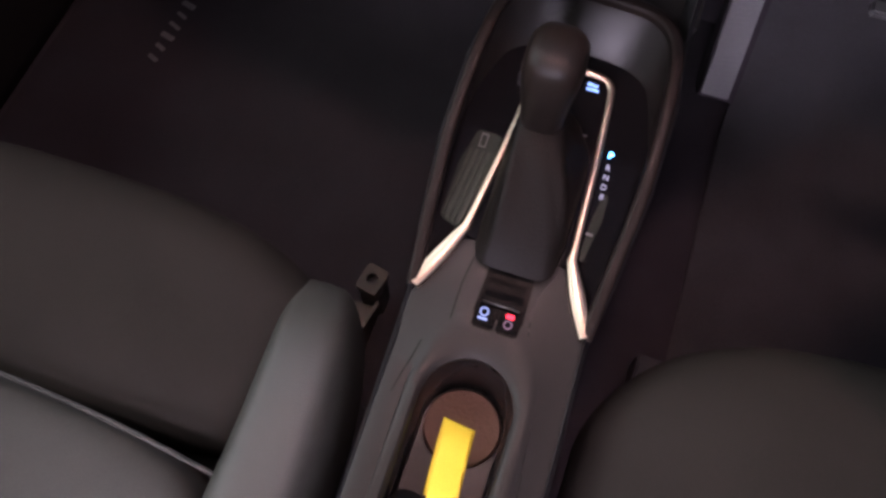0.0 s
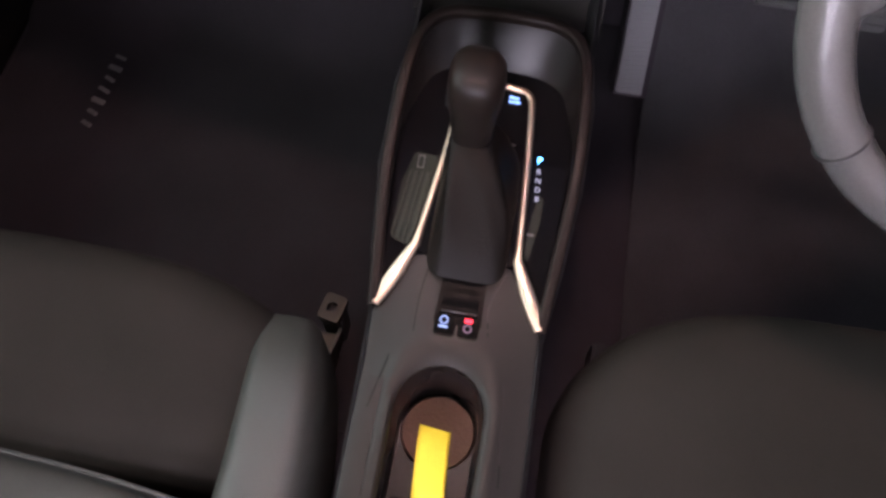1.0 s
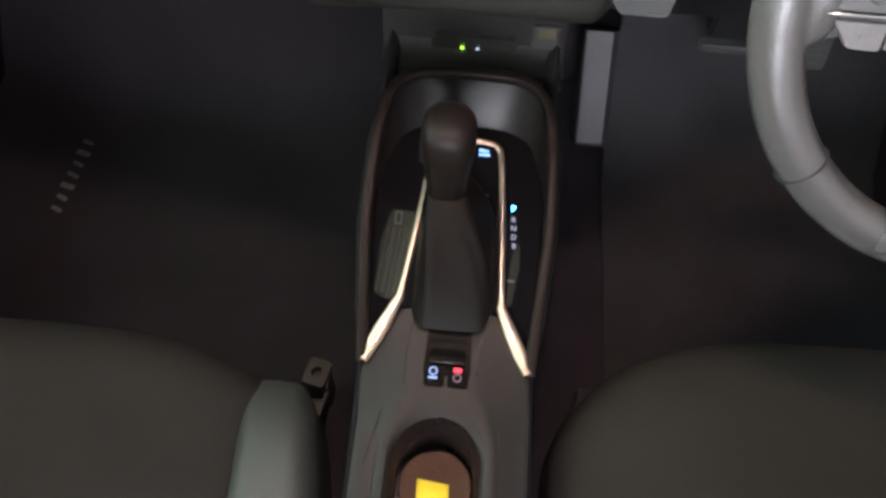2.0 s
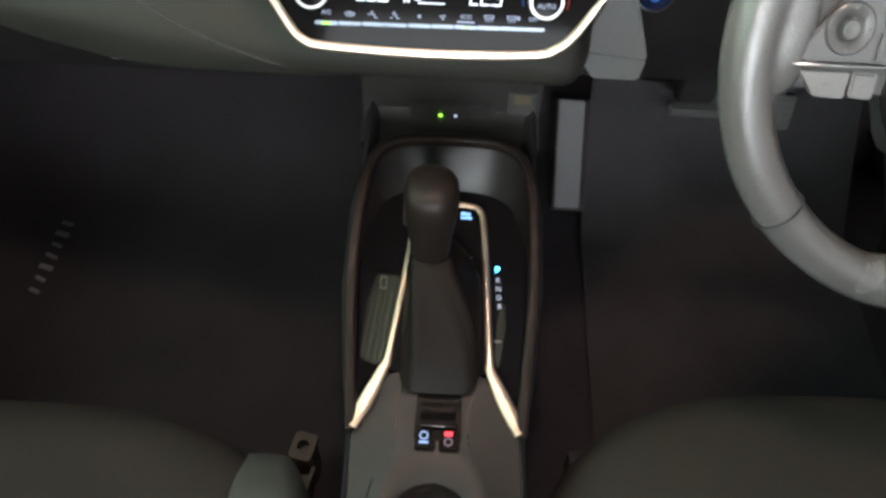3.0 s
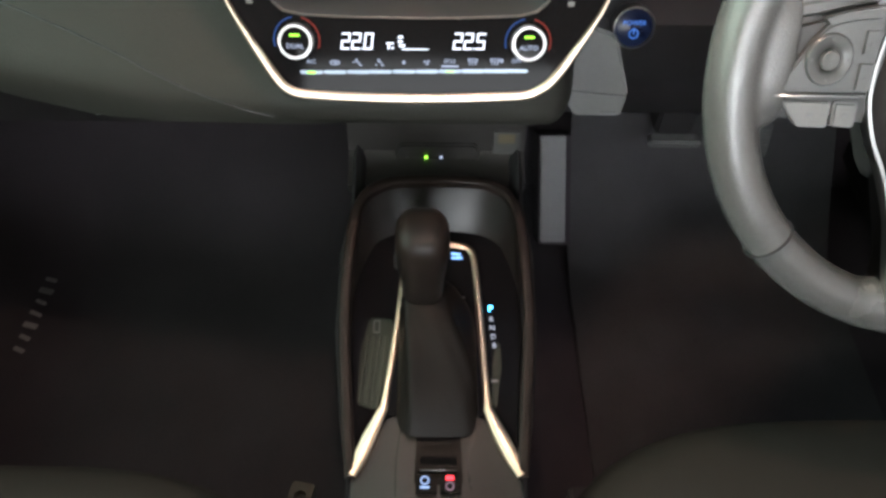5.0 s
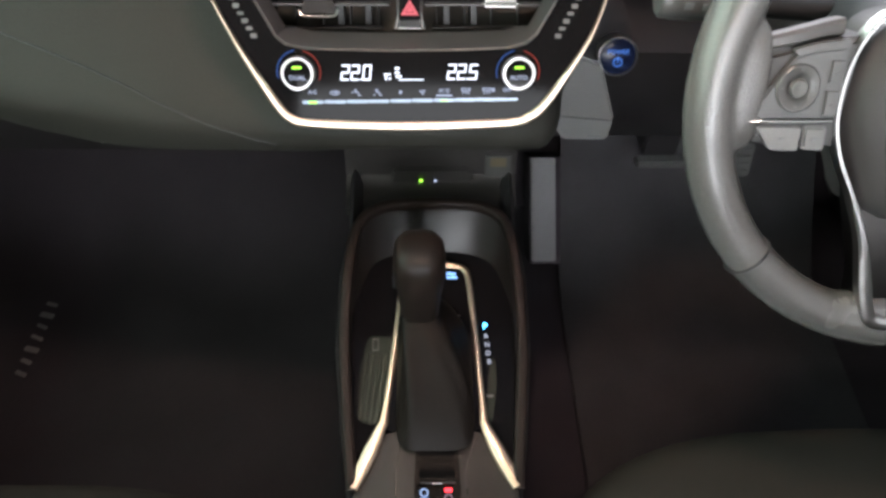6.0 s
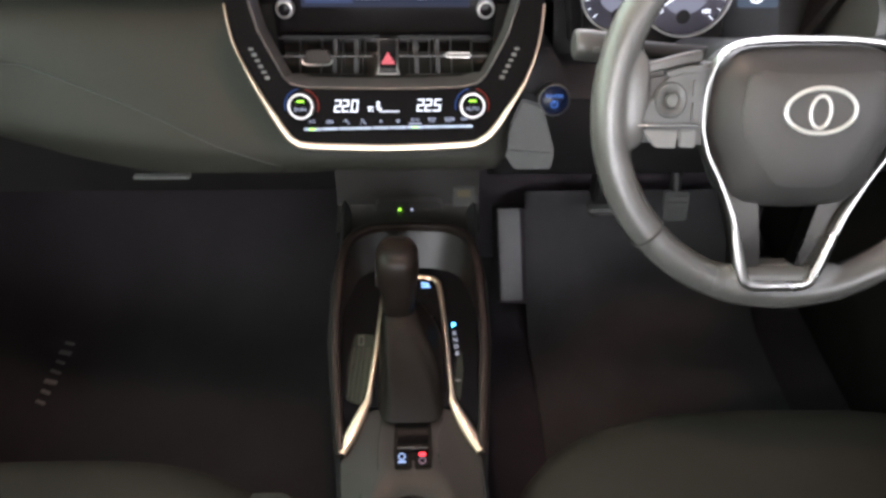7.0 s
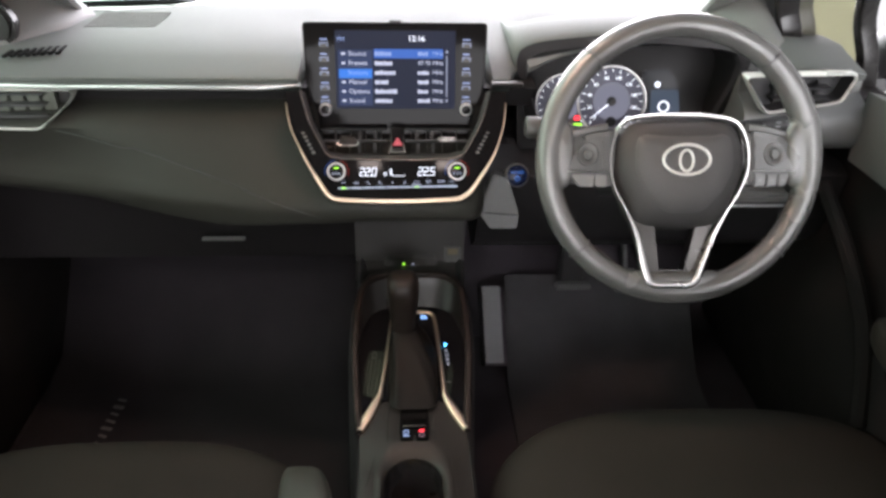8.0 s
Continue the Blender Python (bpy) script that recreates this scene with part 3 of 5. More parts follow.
def climate_panel():
    c = thing("climate_panel", (0, 0.20, 0.63), "piano black climate panel with lit readouts and silver edge", "climate control")
    face = CHR + list(reversed(VEN))
    p = part("panel", prism(face, -0.055, 0.0, H), GLOSS, c)
    tr = smooth_path([(x, y, 0.0005) for x, y in CHR[1:-1]], k=4)
    rr = []
    for k, q in enumerate(tr):
        a, b = tr[max(0, k - 1)], tr[min(len(tr) - 1, k + 1)]
        t = (b - a).normalized()
        sd = Vector((t.y, -t.x, 0))
        w = 0.0010 + 0.0022 * max(0.0, min(1.0, (0.035 - q.y) / 0.06))
        rr.append([H @ (q + sd * x * w + Vector((0, 0, z))) for x, z in ((-1, -0.006), (-1, 0.0012), (-0.5, 0.0026), (0.5, 0.0026), (1, 0.0012), (1, -0.006))])
    part("silver_edge", loft(rr), CHAMPAGNE, c, "satin silver edge")
    # sloping lip down to the vents
    inn = [(x * 0.97, y + 0.010 if abs(x) < 0.09 else y + 0.004) for x, y in VEN]
    part("vent_lip", loft([[H @ Vector((x, y, 0.0015)) for x, y in VEN], [H @ Vector((x * 0.99, y + 0.0015, 0.001)) for x, y in VEN], [H @ Vector((x, y, -0.030)) for x, y in inn], [H @ Vector((x * 1.02, y - 0.004, -0.030)) for x, y in inn]], close=False), LIP, c, "black lip")
    for x, word in ((-0.0793, "DUAL"), (0.0817, "AUTO")):
        k = part("dial", lathe([(0.0122, 0), (0.0122, 0.007), (0.0116, 0.0085), (0.0108, 0.0085), (0.0104, 0.0076), (0.0, 0.0076)], H @ Matrix.Translation((x, -0.002, 0)), 40), SATIN, c, "chrome ringed dial")
        part("dial_cap", lathe([(0.0098, 0.0075), (0.0098, 0.0084), (0.0, 0.0086)], H @ Matrix.Translation((x, -0.002, 0)), 32), GLOSS, k)
        part("indicator", bar(x, 0.0026, 0.0066, 0.0015, H, 0.0088), L_GREEN, k)
        part("lettering", letters(word, 0.0046, H @ Matrix.Translation((x, -0.0048, 0.0088))), L_DIM, k)
        for a0, a1, mt in ((100, 200, L_RING_B), (-20, 80, L_RING_R)):
            arc = [(x + 0.0158 * math.cos(radians(a)), -0.002 + 0.0158 * math.sin(radians(a)), 0.0004) for a in range(a0, a1 + 1, 8)]
            part("scale_arc", sweep([H @ Vector(q) for q in arc], [(-0.00035, 0), (0.00035, 0), (0.00035, 0.0003), (-0.00035, 0.0003)], up=H.to_3x3() @ Vector((0, 0, 1))), mt, k)
    for bm in seven("22.0", -0.0490, -0.0078, 0.0112, H) + seven("22.5", 0.0292, -0.0073, 0.0112, H):
        part("digit_segment", bm, L_WHITE, c, "lit white digit segment")
    fan = join(bar(-0.0072, 0.0008, 0.0030, 0.0016, H), bar(-0.0074, -0.0022, 0.0030, 0.0016, H), bar(-0.0062, -0.0050, 0.0040, 0.0016, H), bar(0.0030, -0.0074, 0.0185, 0.0007, H), bar(-0.0145, -0.0035, 0.0050, 0.0010, H), bar(-0.0155, -0.0058, 0.0012, 0.0034, H), bar(-0.0128, -0.0066, 0.0016, 0.0012, H))
    part("readout", fan, L_WHITE, c)
    names = [(-0.070, "A/C"), (-0.0535, ""), (-0.037, ""), (-0.0215, ""), (-0.005, ""), (0.0112, ""), (0.0275, "ECO"), (0.0435, ""), (0.0592, ""), (0.0745, "OFF")]
    for i, (x, w) in enumerate(names):
        b = part("key", rbox((x, -0.0237 + 0.0022 * (x + 0.07) / 0.15, 0.0008), (0.01600, 0.0024, 0.003), 0.0006, 2, H), KEYMETAL, c, "narrow silver key")
        y = -0.0172 + 0.0016 * (x + 0.07) / 0.15
        if w:
            part("lettering", letters(w, 0.0040, H @ Matrix.Translation((x, y + 0.0006, 0.0005))), L_DIM, b)
            if w == "ECO":
                part("lettering", bar(x, y - 0.0028, 0.012, 0.0012, H), L_DIM, b)
        else:
            dot = lambda u, v, w, h: bar(x + u, y + v, w, h, H)
            person = [ring2(circ(0.0009, 8, x - 0.0012, y + 0.0016), circ(0.0003, 8, x - 0.0012, y + 0.0016), 0.0006, 0.0009, H), dot(-0.0004, 0.0002, 0.0026, 0.0006), dot(0.0008, -0.0010, 0.0006, 0.0022), dot(0.0018, -0.0020, 0.0020, 0.0006)]
            wave = [dot(u, v, 0.0006, 0.0016) for u, v in ((-0.0020, -0.0012), (0.0, -0.0012), (0.0020, -0.0012))]
            shield = [ring2([(x - 0.0030, y), (x + 0.0030, y), (x + 0.0036, y + 0.0024), (x - 0.0036, y + 0.0024)], [(x - 0.0024, y + 0.0006), (x + 0.0024, y + 0.0006), (x + 0.0028, y + 0.0018), (x - 0.0028, y + 0.0018)], 0.0006, 0.0009, H)]
            loop = [ring2(circ(0.0036, 14, x, y, 0.0017), circ(0.0030, 14, x, y, 0.0011), 0.0006, 0.0009, H), dot(0.0004, 0.0002, 0.0030, 0.0006)]
            blade = [prism([(x, y), (x + 0.0026 * math.cos(a), y + 0.0022 * math.sin(a)), (x + 0.0020 * math.cos(a + 0.9), y + 0.0018 * math.sin(a + 0.9))], 0.0006, 0.0009, H) for a in (0.3, 2.4, 4.5)]
            ic = {1: loop, 2: person + [dot(-0.0034, 0.0002, 0.0016, 0.0006)], 3: person + [dot(-0.0030, -0.0018, 0.0016, 0.0006)], 4: [dot(0, 0, 0.0018, 0.0022)], 5: blade, 7: shield + wave, 8: shield + wave + [dot(0.0048, 0.0010, 0.0016, 0.0026)]}[i]
            part("icon", join(*ic), L_DIM, b)
    part("indicator", bar(-0.0700, -0.0237, 0.0060, 0.0014, H, 0.0024), L_GREEN, c)
    part("indicator", bar(0.0275, -0.0223, 0.0060, 0.0007, H, 0.0024), L_GREEN, c)
    # side marks beside the vents
    for s in (-1, 1):
        for i in range(6):
            part("mark", bar(s * (0.1235 - 0.0027 * i), 0.050 - 0.0052 * i, 0.0044, 0.0024 + 0.0008 * (i % 2), H), MIDGREY, c)
    return c


climate_panel()

V = plane((0, 0.251, 0.652), 28)


def centre_vents():
    c = thing("centre_vents", (0, 0.26, 0.65), "black centre air vents with hazard switch between", "air vent")
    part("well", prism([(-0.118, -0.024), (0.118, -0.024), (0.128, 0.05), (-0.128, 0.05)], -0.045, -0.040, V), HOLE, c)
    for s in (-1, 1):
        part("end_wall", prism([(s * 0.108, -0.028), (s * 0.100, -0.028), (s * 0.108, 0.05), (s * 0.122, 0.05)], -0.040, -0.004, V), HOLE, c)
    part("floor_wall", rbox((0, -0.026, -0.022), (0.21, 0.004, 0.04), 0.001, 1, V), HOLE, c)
    for s in (-1, 1):
        part("vane", rbox((s * 0.0600, 0.0012, -0.006), (0.094, 0.0018, 0.022), 0.0008, 2, V), VANE, c)
        part("louvre", rbox((s * 0.0590, -0.0165, -0.014), (0.080, 0.0016, 0.018), 0.0006, 1, V), FIN, c)
        part("louvre", rbox((s * 0.0600, 0.0185, -0.014), (0.094, 0.0016, 0.018), 0.0006, 1, V), FIN, c)
        for i, x in enumerate((0.0215, 0.0290, 0.0430, 0.0500, 0.0640, 0.0850)):
            w = 0.0050 if i in (1, 3) else 0.0012
            part("fin", rbox((s * x, 0.0098, -0.022), (w, 0.0155, 0.016), 0.0004, 1, V), FIN, c)
            part("fin", rbox((s * (x + 0.0012), -0.0078, -0.022), (w, 0.0155, 0.016), 0.0004, 1, V), FIN, c)
    part("tab", prism(rounded([(-0.0795, -0.0050), (-0.0520, -0.0050), (-0.0560, 0.0070), (-0.0755, 0.0070)], 0.002), -0.004, 0.007, V, 0.002), KNOB, c, "dark brown vane tab")
    part("tab_edge", sweep(smooth_path([V @ Vector(q) for q in ((-0.0805, -0.0020, 0.008), (-0.0775, -0.0062, 0.009), (-0.0655, -0.0068, 0.009), (-0.0540, -0.0062, 0.009), (-0.0512, -0.0020, 0.008))]), circ(0.0010, 8), up=V.to_3x3() @ Vector((0, 0, 1))), CHROME, c, "thin chrome lip")
    tb = part("tab", rbox((0.070, 0.0022, 0.003), (0.027, 0.0052, 0.012), 0.0022, 3, V), CHROME, c, "silver vane tab")
    part("tab_face", rbox((0.070, 0.0022, 0.0088), (0.023, 0.0026, 0.0012), 0.0006, 1, V), ARM, tb)
    h = part("hazard_housing", prism(rounded([(-0.0075, -0.0165), (0.0115, -0.0165), (0.0125, 0.018), (-0.0085, 0.018)], 0.002), -0.03, 0.003, V, 0.0015), SATINBLACK, c)
    part("hazard_button", prism(rounded([(-0.0062, -0.010), (0.0102, -0.010), (0.0108, 0.0160), (-0.0068, 0.0160)], 0.002), 0.002, 0.005, V, 0.001), GLOSS, h)
    part("hazard_edge", rbox((0.002, -0.0158, 0.003), (0.018, 0.0012, 0.004), 0.0005, 1, V), CHROME, h)
    for e in (-1, 1):
        part("hazard_edge", prism([(0.002 + e * 0.0078, 0.016), (0.002 + e * 0.0070, -0.004), (0.002 + e * 0.0088, -0.0165), (0.002 + e * 0.0120, -0.0165), (0.002 + e * 0.0088, -0.004), (0.002 + e * 0.0090, 0.016)][::-e], 0.002, 0.0040, V, 0.0006, 1), ARM, h, "satin side of the switch")
    t = [(0.002, 0.0050), (-0.0048, -0.0062), (0.0088, -0.0062)]
    ti = [(0.002, 0.0015), (-0.0015, -0.0043), (0.0055, -0.0043)]
    part("hazard_mark", ring2(t, ti, 0.0051, 0.0054, V), L_HAZ, h, "red warning triangle")
    part("hazard_mark", prism([(0.002, 0.0008), (-0.0008, -0.0038), (0.0048, -0.0038)], 0.0051, 0.0053, V), L_HAZ, h)


centre_vents()

S = plane((0, 0.2935, 0.6835), 14)


def touch_screen():
    c = thing("touch_screen", (0, 0.30, 0.69), "black upright touch screen showing a radio list", "touch screen")
    o = rounded([(-0.1228, -0.0275), (0.1228, -0.0275), (0.1275, 0.117), (-0.1275, 0.117)], 0.007)
    part("body", prism(o, -0.022, 0.0, S, 0.003, 3), GLOSS, c)
    part("back_shell", prism([(-0.112, -0.035), (0.112, -0.035), (0.118, 0.105), (-0.118, 0.105)], -0.06, -0.022, S, 0.004), BLACK, c)
    part("chin", prism([(-0.118, -0.036), (0.118, -0.036), (0.1195, -0.0280), (-0.1195, -0.0280)], -0.02, -0.006, S, 0.002), SATINBLACK, c)
    dsp = part("display", bar(0, 0.0535, 0.166, 0.106, S, 0.0003, 0.0003), L_PANEL, c, "dark blue lit display")
    part("menu_column", bar(-0.0555, 0.0425, 0.0470, 0.076, S, 0.0008, 0.0002), glow("menu_column", (0.05, 0.08, 0.18), 0.5), dsp)
    part("selected_menu", bar(-0.0555, 0.0485, 0.0460, 0.0125, S, 0.0012, 0.0002), L_BLUE2, dsp)
    part("selected_line", bar(0.0180, 0.0755, 0.0955, 0.0125, S, 0.0012, 0.0002), L_BLUE, dsp)
    part("lettering", letters("FM", 0.0085, S @ Matrix.Translation((-0.0750, 0.0945, 0.0009))), L_SEL, dsp)
    part("lettering", letters("12:16", 0.0105, S @ Matrix.Translation((0.0290, 0.0955, 0.0009))), L_WHITE, dsp, "white clock digits")
    menu = ["Source", "Presets", "Stations", "Manual", "Options", "Sound"]
    rows = [0.0235, 0.022, 0.029, 0.020, 0.031, 0.022]
    for i in range(6):
        y = 0.0755 - 0.0128 * i
        at = lambda x: S @ Matrix.Translation((x, y, 0.0017))
        if i == 2:
            part("menu_item", letters(menu[i], 0.0088, at(-0.0660), align="LEFT"), glow("faded_blue", (0.30, 0.48, 0.95), 0.75), dsp)
        else:
            word = letters(menu[i], 0.0088, at(-0.0650), align="LEFT") if menu[i] else blocks(-0.0650, y, 0.019, 0.0058, S, 0.0016, i)
            part("menu_item", join(word, bar(-0.0720, y, 0.005, 0.0030, S, 0.0016, 0.0002)), L_TEXT, dsp)
        mt = L_TEXT if i else L_SEL
        part("list_item", blocks(-0.0285, y, rows[i], 0.0058, S, 0.0016, 20 + i), mt, dsp)
        num = letters("97.70", 0.0078, at(0.0310), align="LEFT") if i == 1 else blocks(0.0310, y, 0.0150, 0.0055, S, 0.0016, 40 + i)
        part("list_item", join(num, letters("MHz", 0.0078, at(0.0662), align="RIGHT")), mt, dsp)
    part("scroll_bar", join(bar(0.0712, 0.045, 0.0012, 0.056, S, 0.0009, 0.0002), prism([(0.0690, 0.0770), (0.0734, 0.0770), (0.0712, 0.0810)], 0.0009, 0.0011, S), prism([(0.0690, 0.0130), (0.0734, 0.0130), (0.0712, 0.0090)], 0.0009, 0.0011, S)), L_DIM, dsp)
    for s in (-1, 1):
        for i in range(5):
            y = 0.0915 - 0.0195 * i
            k = part("side_key", rbox((s * 0.0985, y - 0.004, 0.0006), (0.0135, 0.0075, 0.0018), 0.0007, 2, S), DARK, c)
            part("key_label", join(blocks(s * 0.0985 - 0.0048, y + 0.0030, 0.0096, 0.0022, S, 0.0006, 80 + i), bar(s * 0.0985, y - 0.0018, 0.0100, 0.0006, S, 0.0017), bar(s * 0.0985 - 0.0050, y - 0.0038, 0.0006, 0.0046, S, 0.0017), bar(s * 0.0985 + 0.0050, y - 0.0038, 0.0006, 0.0046, S, 0.0017)), L_KEY, k)
        m = S @ Matrix.Translation((s * 0.0985, -0.0005, 0))
        k = part("volume_knob", lathe([(0.0090, 0), (0.0090, 0.006), (0.0084, 0.009), (0.0070, 0.0095), (0.0064, 0.0085), (0, 0.0085)], m, 36), SATIN, c, "chrome edged round knob")
        part("knob_cap", lathe([(0.0062, 0.0083), (0.0062, 0.0092), (0, 0.0096)], m, 24), GLOSS, k)
    part("top_sensor", rbox((0.0, 0.1185, -0.006), (0.018, 0.003, 0.008), 0.001, 2, S), DARK, c)


touch_screen()


# ---- driver's side ----
K = plane((0.335, 0.40, 0.658), 18)


def instrument_cluster():
    c = thing("instrument_cluster", (0.36, 0.40, 0.64), "instrument cluster with backlit dials under a dark hood", "instrument cluster")
    inner = [(q.x, q.z) for q in smooth_path([(0.222, 0, 0.600), (0.214, 0, 0.650), (0.196, 0, 0.701), (0.191, 0, 0.730), (0.202, 0, 0.747), (0.241, 0, 0.756), (0.338, 0, 0.765), (0.403, 0, 0.763), (0.475, 0, 0.755), (0.496, 0, 0.741), (0.501, 0, 0.720), (0.497, 0, 0.690), (0.489, 0, 0.655), (0.478, 0, 0.600)], k=4)]
    grow = lambda x, z, d: (x + d * (x - 0.346) / 0.155, z + d * max(0.0, (z - 0.62) / 0.14))
    out = [grow(x, z, 0.020) for x, z in inner]
    lean = lambda z: 0.33 + 0.30 * (0.765 - z)
    part("hood", loft([[(x, lean(z) + 0.004, z) for x, z in [grow(x, z, 0.017) for x, z in inner]], [(x, lean(z) + 0.012, z + 0.001) for x, z in out], [(x, 0.44, z + 0.002) for x, z in out], [(x, 0.50, min(z, 0.752)) for x, z in out], [(x, 0.58, min(z, 0.738)) for x, z in out]], close=False), PAD, c, "soft grey hood", sharp=50)
    part("hood_front", loft([[(x, lean(z) + 0.010, z) for x, z in inner], [(x, lean(z), z) for x, z in [grow(x, z, 0.003) for x, z in inner]], [(x, lean(z) + 0.004, z) for x, z in [grow(x, z, 0.017) for x, z in inner]]], close=False), BLACK, c, "black hood lip")
    part("hood_lining", loft([[(x, lean(z) + 0.010, z) for x, z in inner], [(0.346 + (x - 0.346) * 0.985, 0.435, 0.64 + (z - 0.64) * 0.88) for x, z in inner]], close=False), LINING, c, "black hood lining")
    # Pale tapering sliver; windscreen light on the hood corner, put in as a piece.
    part("hood_corner_light", loft([[(x, y, z + h), (x + 0.004, y - 0.004, z), (x + 0.002, y, z - h), (x + 0.004, y + 0.010, z)] for x, y, z, h in ((0.186, 0.330, 0.7335, 0.0100), (0.198, 0.330, 0.7380, 0.0080), (0.212, 0.332, 0.7430, 0.0048), (0.234, 0.336, 0.7490, 0.0026), (0.262, 0.340, 0.7535, 0.0016), (0.290, 0.342, 0.7570, 0.0010))]), PALE, c, "pale sliver for windscreen light on the hood corner")
    part("back_plate", prism([(-0.145, -0.075), (0.155, -0.075), (0.168, 0.085), (-0.150, 0.085)], -0.012, -0.008, K), LINING, c)
    for (x, y, r, sweep_to, nm) in ((0.001, 0.0, 0.0545, 225, "speedometer"), (-0.0720, -0.004, 0.046, 160, "power_gauge")):
        m = K @ Matrix.Translation((x, y, 0 if nm == "speedometer" else -0.006))
        g = part(nm, lathe([(r * 0.93, -0.002), (r * 0.93, 0.0), (0, 0.0)], m, 48), L_GAUGE, c, "backlit grey dial")
        part("dial_band", ring2(circ(r * 0.93, 48), circ(r * 0.54, 48), 0.0, 0.0006, m), BAND, g, "dark number band")
        part("dial_ring", ring2(circ(r, 48), circ(r * 0.962, 48), -0.004, 0.004, m), SATIN, g, "silver dial ring")
        part("dial_centre", lathe([(0.0075, 0.0), (0.0065, 0.004), (0, 0.004)], m, 24), BLACK, g)
        part("sub_dial", lathe([(0.0080, 0.0), (0.0080, 0.0006), (0, 0.0006)], m @ Matrix.Translation((0, -r * 0.58, 0.0004)), 24), DIAL, g)
        tk = []
        nums = []
        for i in range(19):
            a = radians(225 - 270 * i / 18)
            r0, r1 = r * (0.78 if i % 2 == 0 else 0.83), r * 0.90
            dx, dy = math.cos(a), math.sin(a)
            w = 0.00045
            tk.append(prism([(dx * r0 - dy * w, dy * r0 + dx * w), (dx * r0 + dy * w, dy * r0 - dx * w), (dx * r1 + dy * w, dy * r1 - dx * w), (dx * r1 - dy * w, dy * r1 + dx * w)], 0.0008, 0.0011, m))
            if i % 2 == 0 and nm == "speedometer":
                nums.append(letters(str(10 * i), 0.0072, m @ Matrix.Translation((dx * r * 0.665, dy * r * 0.665, 0.0009))))
        for bm in tk:
            part("tick_mark", bm, L_WHITE, g)
        for bm in nums:
            part("dial_number", bm, L_WHITE, g)
        if nums:
            a = radians(218)
            dx, dy = math.cos(a), math.sin(a)
            part("needle", prism([(dx * 0.008 - dy * 0.0009, dy * 0.008 + dx * 0.0009), (dx * 0.008 + dy * 0.0009, dy * 0.008 - dx * 0.0009), (dx * 0.044 + dy * 0.0003, dy * 0.044 - dx * 0.0003), (dx * 0.044 - dy * 0.0003, dy * 0.044 + dx * 0.0003)], 0.004, 0.005, m), L_WHITE, g, "white needle")
    part("info_display", prism(rounded([(0.050, -0.055), (0.118, -0.055), (0.106, 0.030), (0.090, 0.050), (0.050, 0.048)], 0.006), -0.0075, -0.005, K), DIAL, c, "dark info display")
    part("info_screen", prism(rounded([(0.064, -0.022), (0.112, -0.022), (0.108, 0.018), (0.064, 0.018)], 0.004), -0.0045, -0.004, K), L_MID, c)
    part("info_mark", ring2(circ(0.009, 24, 0.085, -0.008), circ(0.007, 24, 0.085, -0.008), -0.0035, -0.003, K), L_WHITE, c)
    part("telltale", lathe([(0.0045, -0.004), (0, -0.0035)], K @ Matrix.Translation((0.074, 0.026, 0)), 16), L_WHITE, c)
    part("telltale", bar(-0.0535, -0.0255, 0.0085, 0.0060, K, 0.0045), L_RED, c, "red telltale")
    part("telltale", bar(-0.0525, -0.0365, 0.0130, 0.0048, K, 0.0045), L_GREEN, c, "green telltale")


instrument_cluster()

WC = (0.3433, 0.0980, 0.6896)
WR = plane(WC, 24.5)
W = plane((0.3420, 0.0906, 0.7003), 26)


